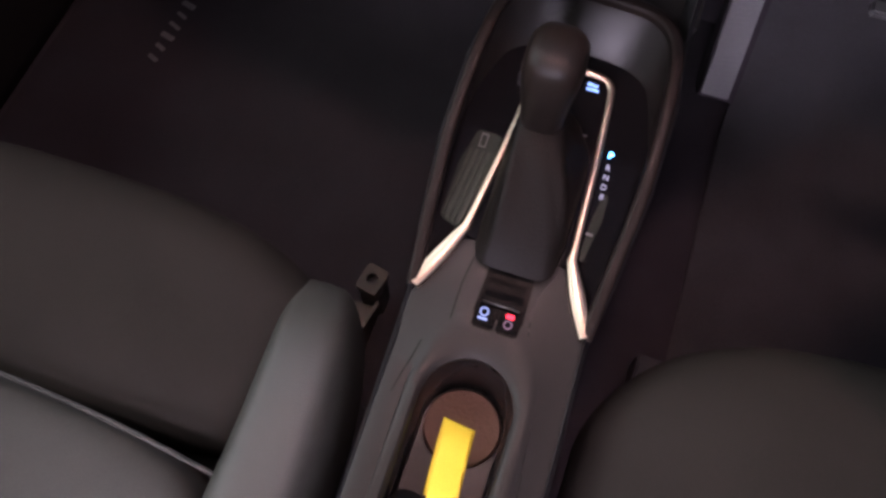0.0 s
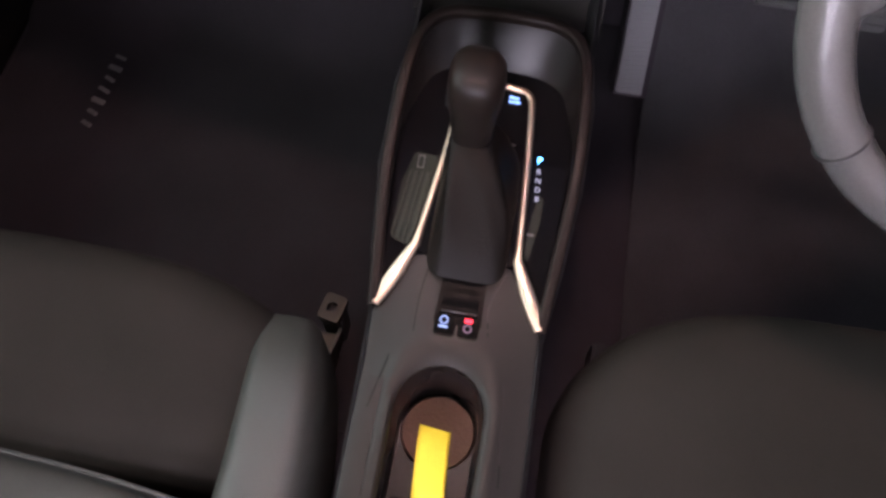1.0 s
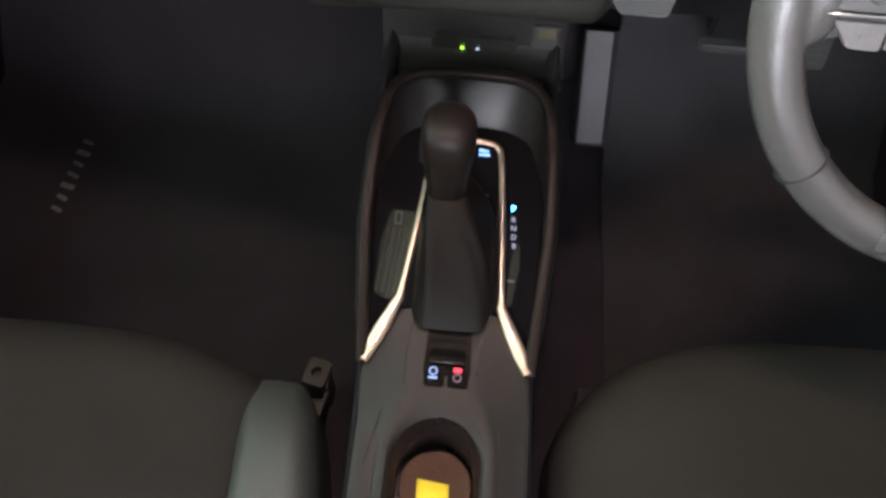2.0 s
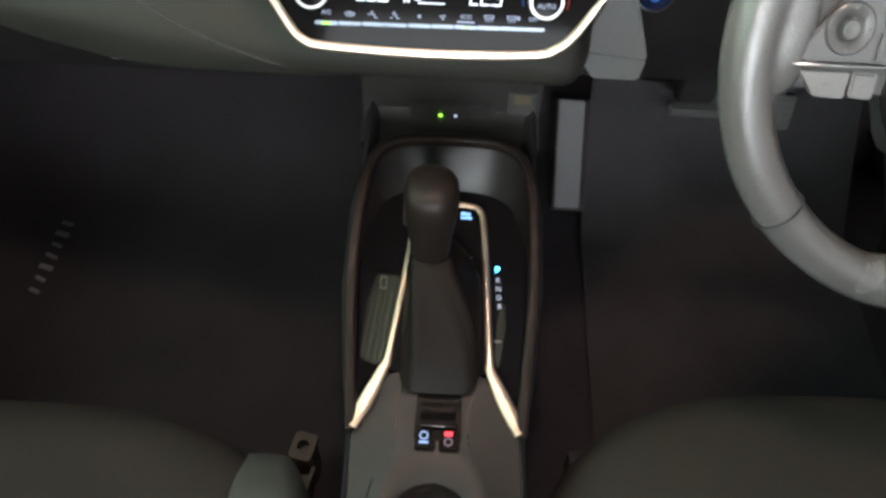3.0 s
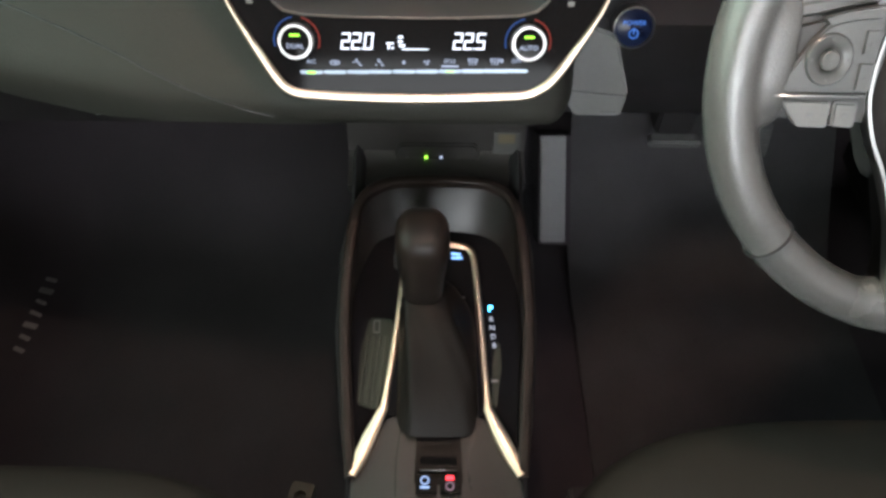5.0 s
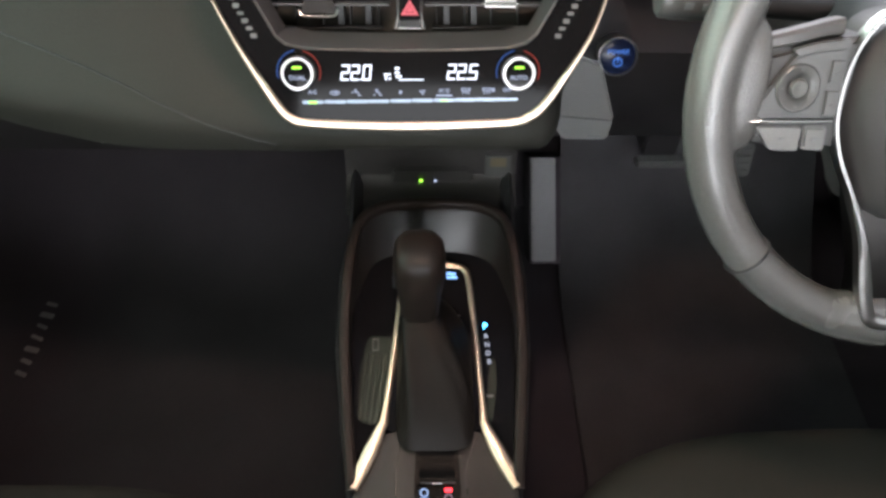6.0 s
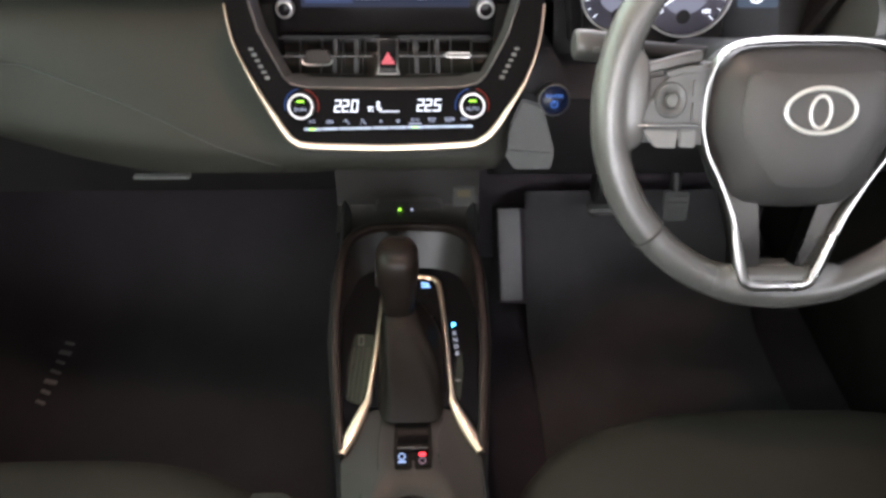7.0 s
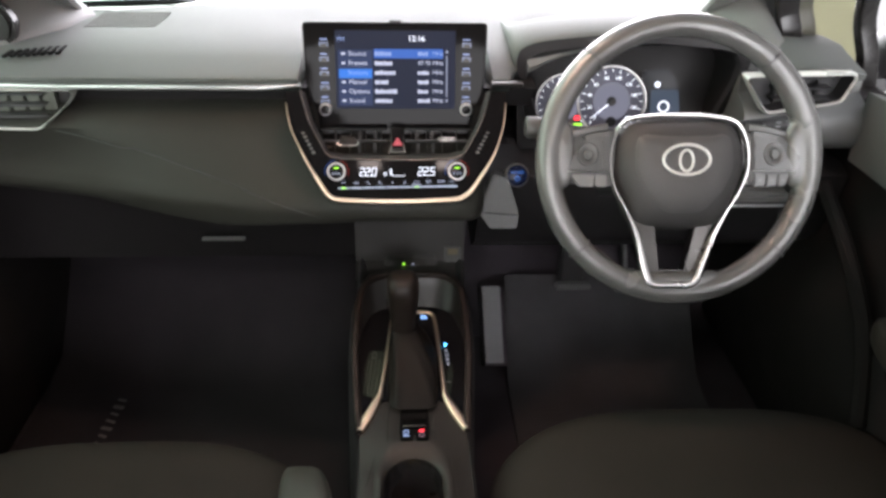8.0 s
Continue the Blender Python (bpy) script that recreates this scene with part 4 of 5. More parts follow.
def steering_wheel():
    c = thing("steering_wheel", WC, "dark grey leather steering wheel with silver trim", "steering wheel")
    R, r = 0.1604, 0.0152
    n, k = 120, 20
    rings = []
    for i in range(n):
        a = 2 * math.pi * i / n
        fat = 1 + 0.10 * math.exp(-((abs(math.degrees(math.atan2(math.sin(a), math.cos(a))) % 180 - 25) / 18) ** 2)) if math.sin(a) > 0 else 1
        ring = []
        for j in range(k):
            b = 2 * math.pi * j / k
            q = Vector(((R + r * fat * math.cos(b)) * math.cos(a), (R + r * fat * math.cos(b)) * math.sin(a), r * 1.08 * math.sin(b)))
            ring.append(WR @ q)
        rings.append(ring)
    rings.append(rings[0])
    bm = loft(rings, caps=False)
    bmesh.ops.remove_doubles(bm, verts=bm.verts, dist=1e-6)
    bmesh.ops.recalc_face_normals(bm, faces=bm.faces)
    # swellings where the spokes run into the rim, blended with it into one skin
    swell = [pillow((0, 0, 0), (0.026, 0.080, 0.022), 2.6, 28, 14, lambda q, x=x: WR @ (q + Vector((x, 0.006, 0.002)))) for x in (-0.1415, 0.1415)]
    swell.append(pillow((0, 0, 0), (0.130, 0.030, 0.026), 2.6, 32, 14, lambda q: WR @ (q + Vector((-0.010, -0.149 + 1.6 * q.x * q.x, 0.002)))))
    rim = part("rim", join(bm, *swell), RIMLEATHER, c, "grey leather rim", sharp=180)
    blend = rim.modifiers.new("blend", "REMESH")
    blend.mode, blend.voxel_size, blend.use_smooth_shade = "VOXEL", 0.0018, True
    even = rim.modifiers.new("even", "SMOOTH")
    even.factor, even.iterations = 0.5, 14
    for a in (48, 132, 221.3, 317.8):
        ca, sa = math.cos(radians(a)), math.sin(radians(a))
        pts = [((R + (r + 0.0004) * math.cos(b)) * ca, (R + (r + 0.0004) * math.cos(b)) * sa, (r * 1.08 + 0.0004) * math.sin(b)) for b in [2 * math.pi * j / 24 for j in range(24)]]
        part("rim_seam", sweep([WR @ Vector(q) for q in pts], circ(0.0009, 6), closed=True, up=WR.to_3x3() @ Vector((-sa, ca, 0))), BLACK, rim)
    # airbag hub
    hubo = [(0.082, -0.012), (0.080, 0.020), (0.066, 0.044), (0.035, 0.0505), (-0.035, 0.0505), (-0.066, 0.044), (-0.080, 0.020), (-0.082, -0.012), (-0.070, -0.045), (-0.045, -0.082), (0.045, -0.082), (0.070, -0.045)]
    o2 = [(q.x, q.y) for q in smooth_path([(*p, 0) for p in hubo], True, 4)]
    W3 = W @ Matrix.Translation((0, -0.007, 0))
    hub = part("hub", loft([[W3 @ Vector((x * s, y * s, z)) for x, y in o2] for s, z in ((0.97, -0.045), (0.97, -0.016), (0.95, -0.008), (0.91, -0.002), (0.84, 0.004), (0.72, 0.0095), (0.55, 0.0135), (0.4, 0.0155))]), HUB, c, "dark grey airbag hub")
    inn = rounded([(0.056, 0.030), (-0.056, 0.030), (-0.060, -0.010), (-0.045, -0.040), (-0.024, -0.062), (0.024, -0.062), (0.045, -0.040), (0.060, -0.010)], 0.012)
    part("hub_panel", loft([[W3 @ Vector((x * s, y * s, z)) for x, y in inn] for s, z in ((1.02, 0.002), (1.0, 0.0105), (0.93, 0.0135), (0.7, 0.0165), (0.4, 0.0180))]), HUBPANEL, hub, "raised smooth panel")
    oval = lambda a, b, cy, z, k: sweep([W3 @ Vector((x, y, z)) for x, y in circ(a, 48, 0, cy, b)], circ(k, 8), closed=True, up=W3.to_3x3() @ Vector((0, 0, 1)))
    em = part("emblem", oval(0.0278, 0.0175, 0.0, 0.0185, 0.0019), SILVER, hub, "plain chrome oval badge")
    part("emblem_centre", oval(0.0080, 0.0124, -0.001, 0.0180, 0.0016), SILVER, em)
    part("emblem_field", prism(circ(0.0268, 40, 0, 0, 0.0165), 0.0130, 0.0172, W3), GUNMETAL, em)
    # silver V
    loop = [(0, 0.0525), (0.036, 0.0518), (0.066, 0.0455), (0.0800, 0.024), (0.0830, -0.008), (0.0755, -0.036), (0.060, -0.064), (0.046, -0.092), (0.0370, -0.120), (0.0285, -0.146), (0.0210, -0.1530), (0, -0.1535)]
    loop = loop + [(-x, y) for x, y in reversed(loop[1:-1])]
    lp = smooth_path([(p[0] * 1.01 - 0.009 * max(0.0, min(1.0, -p[1] / 0.15)), p[1] * 1.01 - 0.007 * max(0.0, min(1.0, 1 + p[1] / 0.15)), -0.006 + 0.006 * max(0.0, min(1.0, -p[1] / 0.15))) for p in loop], True, 4)
    rr = []
    for k, q in enumerate(lp):
        a, b = lp[k - 1], lp[(k + 1) % len(lp)]
        t = (b - a).normalized()
        sd = Vector((t.y, -t.x, 0)).normalized()
        w = 0.0017 + 0.0026 * max(0.0, min(1.0, (-0.06 - q.y) / 0.07)) + 0.0008 * max(0.0, min(1.0, (q.y - 0.02) / 0.03))
        rr.append([W @ (q - sd * (w - 0.0015) * 0.6 + sd * x * w + Vector((0, 0, z))) for x, z in ((-1, -0.006), (-1, 0.0015), (-0.5, 0.003), (0.5, 0.003), (1, 0.0015), (1, -0.006))])
    rr.append(rr[0])
    bm = loft(rr, caps=False)
    bmesh.ops.remove_doubles(bm, verts=bm.verts, dist=1e-6)
    bmesh.ops.recalc_face_normals(bm, faces=bm.faces)
    part("silver_trim", bm, CHROME, c, "satin silver loop")
    for s in (-1, 1):
        part("lower_spoke", loft([[W @ Vector((s * x + 0.06 * min(0.0, y + 0.01), y, z - 0.018)) for x, y, z in q] for q in ([(0.074, -0.040, 0.004), (0.056, -0.066, 0.008), (0.050, -0.066, -0.01), (0.066, -0.040, -0.012)], [(0.052, -0.084, 0.010), (0.026, -0.084, 0.012), (0.026, -0.084, -0.008), (0.052, -0.084, -0.010)], [(0.038, -0.125, 0.012), (0.018, -0.125, 0.012), (0.018, -0.125, -0.006), (0.038, -0.125, -0.008)], [(0.036, -0.157, 0.010), (0.012, -0.157, 0.010), (0.012, -0.157, -0.008), (0.036, -0.157, -0.008)])]), GUNMETAL, c)
    part("lower_web", prism([(-0.032, -0.158), (0.032, -0.158), (0.022, -0.140), (-0.022, -0.140)], -0.028, -0.008, W @ Matrix.Translation((-0.009, 0, 0)), 0.002), RIMLEATHER, c)
    turn = lambda pts, s: pts if s < 0 else list(reversed(pts))
    for s in (-1, 1):
        W2 = W @ Matrix.Translation((s * 0.0092, -0.001, -0.004)) @ Matrix.Diagonal((0.90, 1, 1, 1))
        sp = [(s * 0.074, 0.030), (s * 0.112, 0.026), (s * 0.130, 0.022), (s * 0.146, 0.018), (s * 0.152, -0.020), (s * 0.146, -0.022), (s * 0.136, -0.033), (s * 0.080, -0.036)]
        side = part("spoke", prism(turn(sp, s), -0.028, 0.000, W2, 0.004), LIP, c)
        # satin arm over the pad, from the hub to the rim
        arm = [Vector((s * x, y, z)) for x, y, z in ((0.086, 0.0340, -0.008), (0.096, 0.0330, -0.006), (0.110, 0.0305, -0.004), (0.124, 0.0275, -0.004), (0.139, 0.0245, -0.006), (0.153, 0.0225, -0.010))]
        rings = []
        for q in smooth_path(arm, k=4):
            h = lerp(0.0050, 0.0035, min(1.0, (abs(q.x) - 0.078) / 0.07))
            rings.append([W2 @ (q + Vector((0, y * h, z))) for y, z in ((-1.0, -0.010), (-1.0, 0.000), (-0.7, 0.0016), (0.5, 0.0020), (1.0, 0.0002), (1.0, -0.010))])
        part("spoke_arm", loft(rings), ARM, side, "satin grey upper spoke arm")
        pad = [(s * 0.0860, 0.0240), (s * 0.106, 0.0222), (s * 0.119, 0.0192), (s * 0.127, 0.0100), (s * 0.1445, -0.0170), (s * 0.0860, -0.0170)]
        pd = part("control_pad", prism(rounded(turn(pad, s), 0.003), -0.001, 0.0040, W2, 0.0015), BUTTON, side, "grey control pad")
        part("pad_lip", prism(rounded(turn([(s * 0.0860, 0.0285), (s * 0.108, 0.0260), (s * 0.122, 0.0225), (s * 0.119, 0.0195), (s * 0.106, 0.0215), (s * 0.0860, 0.0235)], s), 0.001), -0.001, 0.0048, W2, 0.0015), ARM, side, "satin grey pad lip")
        m = W2 @ Matrix.Translation((s * 0.1155, 0.001, 0.0040))
        part("ring_button", lathe([(0.0142, 0), (0.0142, 0.0012), (0.0132, 0.0022), (0.0090, 0.0018), (0.0068, 0.0006), (0.0062, 0.0)], m, 32), BUTTON, pd)
        part("centre_button", lathe([(0.0054, 0), (0.0054, 0.0025), (0.0046, 0.0032), (0, 0.0028)], m, 24), MIDGREY, pd)
        for a in range(4):
            dx, dy = math.cos(a * math.pi / 2), math.sin(a * math.pi / 2)
            part("button_mark", bar(s * 0.1155 + 0.0110 * dx, 0.001 + 0.0110 * dy, 0.0018, 0.0016, W2, 0.0058, 0.0004), MIDGREY, pd)
        for yy, hh in ((0.0105, 0.0150), (-0.0080, 0.0170)):
            k = part("small_button", rbox((s * 0.0925, yy, 0.0045), (0.0105, hh, 0.003), 0.0020, 2, W2), BUTTON, pd)
            part("button_mark", bar(s * 0.0915, yy - 0.001, 0.0042, 0.0016, W2, 0.0060, 0.0003), PEDAL, k)
        part("silver_edge", rbox((s * 0.116, -0.0187, 0.0025), (0.057, 0.0014, 0.004), 0.0006, 1, W2), CHROME, side)
        # Left rockers are paler than right: light from the left put into colour.
        for x0, x1, cut in ((0.1380, 0.1070, 0.012), (0.1055, 0.0895, 0.001)) if s < 0 else ((0.1380, 0.1230, 0.006), (0.1218, 0.1070, 0.001), (0.1058, 0.0895, 0.001)):
            q = [(s * x0, -0.0222), (s * x1, -0.0228), (s * x1, -0.0375), (s * (x0 - cut), -0.0367)]
            k = part("rocker", prism(rounded(turn(q, -s), 0.0025), -0.003, 0.0030, W2, 0.0015), ROCKER if s < 0 else BUTTON, side, "rocker key, coloured paler for light from the left" if s < 0 else "rocker key, coloured darker away from the light")
            part("button_mark", bar(s * (x0 + x1 - cut * 0.5) / 2, -0.0300, 0.0040, 0.0018, W2, 0.0031, 0.0003), GREY, k)
    # column behind the wheel
    part("column_cover", loft([[WV(x, y, z) for x, y in rounded([(-0.055, -0.05), (0.055, -0.05), (0.06, 0.02), (0.045, 0.045), (-0.045, 0.045), (-0.06, 0.02)], 0.015)] for z in (-0.02, -0.10, -0.20)]), BLACK, c, "black column shroud")


def WV(x, y, z):
    return W @ Vector((x, y, z))


steering_wheel()


def stalk(s):
    t = thing("column_stalk", WV(s * 0.06, 0.03, -0.11), "black column stalk with pale grip marks", "stalk", "stalks behind the wheel")
    o = Vector((0.012, 0, 0.012)) if s < 0 else Vector((0.0, 0, 0.0))
    a, b = WV(s * 0.06, 0.020, -0.11) + o, WV(s * 0.185, 0.030, -0.10) + o
    e = [a, a.lerp(b, 0.35), a.lerp(b, 0.6), a.lerp(b, 0.97), b]
    part("arm", sweep(e[:3], circ(0.008, 12)), BLACK, t)
    ax = (b - a).normalized()
    prof = lambda q: [(x * q, y * q) for x, y in circ(0.011, 16, ry=0.0135)]
    rings = []
    up = Vector((0, 0.35, 0.94))
    side = ax.cross(up).normalized()
    for f, q in ((0.5, 0.6), (0.58, 0.95), (0.9, 1.05), (0.985, 1.0), (1.0, 0.85)):
        p = a.lerp(b, f)
        rings.append([p + side * x + up * y for x, y in prof(q)])
    g = part("grip", loft(rings), BUTTON, t)
    for i in range(3):
        q = a.lerp(b, 0.66 + 0.10 * i) + Vector((0, -0.0150, 0.004))
        part("mark", rbox(q, (0.006, 0.001, 0.005), 0.0003, 1), GREY, g)


stalk(-1)


def wiper_stalk():
    t = thing("column_stalk", (0.42, 0.20, 0.69), "black flat column stalk with pale printed marks", "stalk", "stalks behind the wheel")
    rings = []
    for x, z, h, d in ((0.400, 0.688, 0.006, 0.006), (0.440, 0.690, 0.007, 0.007), (0.458, 0.692, 0.009, 0.009), (0.500, 0.695, 0.012, 0.010), (0.524, 0.697, 0.0135, 0.011), (0.531, 0.6975, 0.0120, 0.009)):
        rings.append([(x, 0.20 + d * math.cos(a), z + h * math.sin(a)) for a in [2 * math.pi * k / 20 for k in range(20)]])
    g = part("arm", loft(rings), BLACK, t)
    for x, z, w in ((0.472, 0.699, 0.006), (0.484, 0.699, 0.003), (0.484, 0.692, 0.003), (0.503, 0.703, 0.006), (0.515, 0.704, 0.006), (0.503, 0.697, 0.006), (0.504, 0.691, 0.008)):
        part("mark", rbox((x, 0.1895, z), (w, 0.003, 0.0022), 0.0004, 1), GREY, g)


wiper_stalk()


def switch_strip():
    t = thing("switch_strip", (0.553, 0.29, 0.53), "grey ridged switch strip on the lower dash", "switch strip")
    part("base", rbox((0.553, 0.298, 0.541), (0.092, 0.03, 0.026), 0.006), MIDGREY, t)
    part("ridge", rbox((0.553, 0.283, 0.5335), (0.086, 0.006, 0.0030), 0.001, 2), SATIN, t, "bright lower ridge")
    part("slot", rbox((0.553, 0.2825, 0.5385), (0.088, 0.006, 0.0020), 0.0005, 1), BLACK, t)


switch_strip()



def knee_panel():
    t = thing("knee_panel", (0.15, 0.28, 0.50), "grey angular trim panel below the power button", "trim panel")
    m = plane((0, 0.272, 0.55), 8)
    pts = [(0.141, 0.042), (0.163, 0.034), (0.182, -0.022), (0.120, -0.016)]
    part("panel", prism(rounded(list(reversed(pts)), 0.005), -0.02, 0.006, m, 0.004, 3), PALE, t)
    pts = [(0.121, -0.018), (0.182, -0.024), (0.179, -0.045), (0.139, -0.045)]
    part("lower_panel", prism(rounded(list(reversed(pts)), 0.004), -0.03, 0.001, m, 0.003, 3), PALE, t)
    part("latch", bar(0.168, -0.042, 0.014, 0.003, m, 0.0012, 0.001), GREY, t)
    b = thing("power_button", (0.176, 0.275, 0.588), "round blue lit power button with chrome ring", "power button")
    m = plane((0.176, 0.277, 0.588), 22)
    part("bezel", lathe([(0.0172, -0.012), (0.0172, 0.0), (0.0167, 0.0018), (0.0157, 0.0022), (0.0152, 0.0)], m, 40), CHROME, b, "chrome ring")
    part("cap", lathe([(0.0154, -0.002), (0.0152, 0.0004), (0.0142, 0.0010), (0.0, 0.0016)], m, 32), mat("blue_button", (0.006, 0.010, 0.030), 0.25, bump=0, spec=0.15), b, "deep blue cap")
    part("lettering", letters("POWER", 0.0054, m @ Matrix.Translation((0, 0.0040, 0.0019))), glow("power_blue", (0.1, 0.30, 0.95), 0.5), b)
    part("power_mark", join(ring2(circ(0.0040, 20, 0, -0.0045), circ(0.0031, 20, 0, -0.0045), 0.002, 0.0023, m), bar(0, -0.0025, 0.0009, 0.005, m, 0.002)), glow("power_mark", (0.1, 0.30, 0.95), 0.5), b)


knee_panel()

# ---- centre console ----
def deck_z(y):
    return 0.35 + 0.197 * y if y > -0.04 else 0.3421 + 0.06 * (y + 0.04)


RIM = [(-0.050, 0.000, 0.352), (-0.055, 0.05, 0.369), (-0.060, 0.12, 0.396), (-0.058, 0.19, 0.419), (-0.050, 0.232, 0.430), (-0.030, 0.250, 0.434), (0.0, 0.2545, 0.4345), (0.04, 0.2545, 0.4345), (0.070, 0.250, 0.434), (0.090, 0.232, 0.430), (0.0975, 0.19, 0.419), (0.0995, 0.12, 0.396), (0.0945, 0.05, 0.369), (0.0905, 0.000, 0.352)]


def centre_console():
    c = thing("centre_console", (CX, 0, 0.04), "grey and piano black centre console with silver strips", "centre console")
    # hole for the cups, and the top round it
    hole = []
    for i in range(64):
        a = 2 * math.pi * i / 64
        cy = -0.076 if math.sin(a) >= 0 else -0.205
        hole.append((0.0195 + 0.0365 * math.cos(a), cy + 0.038 * math.sin(a)))

    def inside(x, y):
        if y > 0.052 or y < -0.34:
            return False
        lo = -0.0505 + (0.0245 * y / 0.053 if y > 0 else 0.004 * min(1, -y / 0.15))
        hi = 0.0910 - (0.0260 * y / 0.053 if y > 0 else -0.004 * min(1, -y / 0.15))
        return lo <= x <= hi

    outer = []
    for x, y in hole:
        ox, oy = 0.0195, min(-0.076, max(-0.205, y))
        dx, dy = x - ox, y - oy
        lo, hi = 1.0, 40.0
        for _ in range(40):
            mid = (lo + hi) / 2
            lo, hi = (mid, hi) if inside(ox + dx * mid, oy + dy * mid) else (lo, mid)
        outer.append((ox + dx * lo, oy + dy * lo))
    rings = [[(x, y, deck_z(y) - 0.006) for x, y in hole], [(x, y, deck_z(y) - 0.0015) for x, y in hole]]
    grow = lambda k: [(lerp(hx, x, k), lerp(hy, y, k)) for (hx, hy), (x, y) in zip(hole, outer)]
    for k, dz in ((0.04, 0.0), (0.12, 0.002), (0.35, 0.0015), (0.40, 0.0), (0.90, 0.0), (0.975, -0.001), (1.0, -0.005)):
        rings.append([(x, y, deck_z(y) + dz) for x, y in grow(k)])
    top = part("top_deck", loft(rings, caps=False), CONSOLE, c, "grey plastic top around the cup holder")
    for line in (((-0.009, 0.044), (-0.013, 0.016), (-0.013, -0.016)), ((-0.029, -0.037), (-0.038, -0.082)), ((0.056, 0.043), (0.046, 0.015), (0.050, -0.018)), ((0.068, -0.046), (0.075, -0.126))):
        part("crease", sweep(smooth_path([(x, y, deck_z(y) + 0.0001) for x, y in line], k=4), circ(0.0005, 6)), SATINBLACK, top)
    wl = [(0.0195 + (x - 0.0195) * 0.93, -0.14 + (y + 0.14) * 0.97) for x, y in hole]
    part("cup_well", loft([[(x, y, deck_z(y) - 0.004) for x, y in hole], [(x, y, 0.32) for x, y in wl], [(x, y, 0.262) for x, y in wl], [(0.0195 + (x - 0.0195) * 0.5, -0.14 + (y + 0.14) * 0.6, 0.260) for x, y in wl], [(0.0195 + (x - 0.0195) * 0.02, -0.14 + (y + 0.14) * 0.2, 0.260) for x, y in wl]], caps=False), SATINBLACK, c, "dark cup holder well")
    ins = [(0.0195 + 0.0385 * math.cos(radians(a)), -0.076 + 0.0385 * math.sin(radians(a))) for a in range(328, 211, -9)] + [(0.0195 - 0.0310, -0.21), (0.0195 - 0.022, -0.232), (0.0195 + 0.022, -0.232), (0.0195 + 0.0310, -0.21)]
    part("cup_insert", prism(ins, 0.262, 0.298, None, 0.003), CONSOLE, c, "grey raised rear insert")
    # sides down to the floor
    for s in (-1, 1):
        e = [(-0.0475 if s < 0 else 0.0945, -0.34, 0.325), (-0.0465 if s < 0 else 0.0945, -0.15, 0.333), (-0.0505 if s < 0 else 0.0912, 0.0, 0.3475), (-0.0585 if s < 0 else 0.0985, 0.05, 0.363), (-0.0655 if s < 0 else 0.1045, 0.12, 0.390), (-0.0645 if s < 0 else 0.1040, 0.19, 0.412), (-0.057 if s < 0 else 0.097, 0.235, 0.424), (-0.057 if s < 0 else 0.097, 0.30, 0.44), (-0.060 if s < 0 else 0.100, 0.34, 0.545)]
        rings = [[(x, y, z), (x + s * 0.004, y, z - 0.01), (x + s * 0.010, y, lerp(z, 0.04, 0.5)), (x + s * 0.014, y, 0.04), (x - s * 0.01, y, 0.04), (x - s * 0.008, y, z - 0.012)] for x, y, z in e]
        part("side_wall", loft(rings), BLACK, c, "black side wall")
    rp = smooth_path(RIM, k=5)
    part("rim_trim", sweep(rp, rounded([(-0.0050, -0.006), (0.0050, -0.006), (0.0050, 0.0015), (0.0028, 0.0032), (-0.0028, 0.0032), (-0.0050, 0.0015)], 0.0012, 2)), mat("brown_black_rim", (0.014, 0.0098, 0.0085), 0.38, grain=900, bump=0.05, spec=0.12), c, "dark brown gloss rim")
    # basin inside the rim, with its black deck
    n = len(rp)
    mid = Vector((0.02, 0.11, 0.38))
    dk = []
    for i, p in enumerate(rp):
        d = Vector((mid.x - p.x, 0.12 - p.y, 0))
        f = min(1.0, max(0.0, p.y / 0.06))
        q = Vector((p.x + math.copysign(lerp(0.0035, 0.010, min(1.0, max(0.0, (p.y - 0.17) / 0.05))), d.x) * min(1, abs(d.x) / 0.04), p.y - (0.026 * max(0.0, (p.y - 0.15) / 0.1)), 0))
        q.z = 0.345 + 0.197 * q.y + 0.0
        dk.append(q)
    part("basin_wall", loft([[p + Vector((0, 0, 0.001)) for p in rp], [p.lerp(q, 0.25) - Vector((0, 0, 0.004)) for p, q in zip(rp, dk)], [p.lerp(q, 0.8) for p, q in zip(rp, dk)], dk], close=False), BASIN, c, "dark grey tray wall")
    bm = bmesh.new()
    bm.faces.new([bm.verts.new(q + Vector((0, 0, 0.0015))) for q in dk])
    r = bmesh.ops.extrude_face_region(bm, geom=list(bm.faces))
    bmesh.ops.translate(bm, verts=[v for v in r["geom"] if isinstance(v, bmesh.types.BMVert)], vec=(0, 0, -0.006))
    bmesh.ops.recalc_face_normals(bm, faces=bm.faces)
    deck = part("shifter_deck", bm, GLOSS, c, "piano black deck")
    # silver strips, a U open to the rear
    u = [(-0.0490, 0.001), (-0.0275, 0.050), (-0.0235, 0.062), (-0.0150, 0.130), (-0.0085, 0.195), (-0.002, 0.2065), (0.020, 0.2085), (0.040, 0.2075), (0.0500, 0.2035), (0.0545, 0.190), (0.0590, 0.130), (0.0630, 0.062), (0.0655, 0.050), (0.0895, 0.001)]
    pth = []
    for i, (x, y) in enumerate(u):
        pth.append(Vector((x, y, 0.354 + 0.197 * y)))
    rr = []
    path = smooth_path(pth, k=5)
    L = len(path)
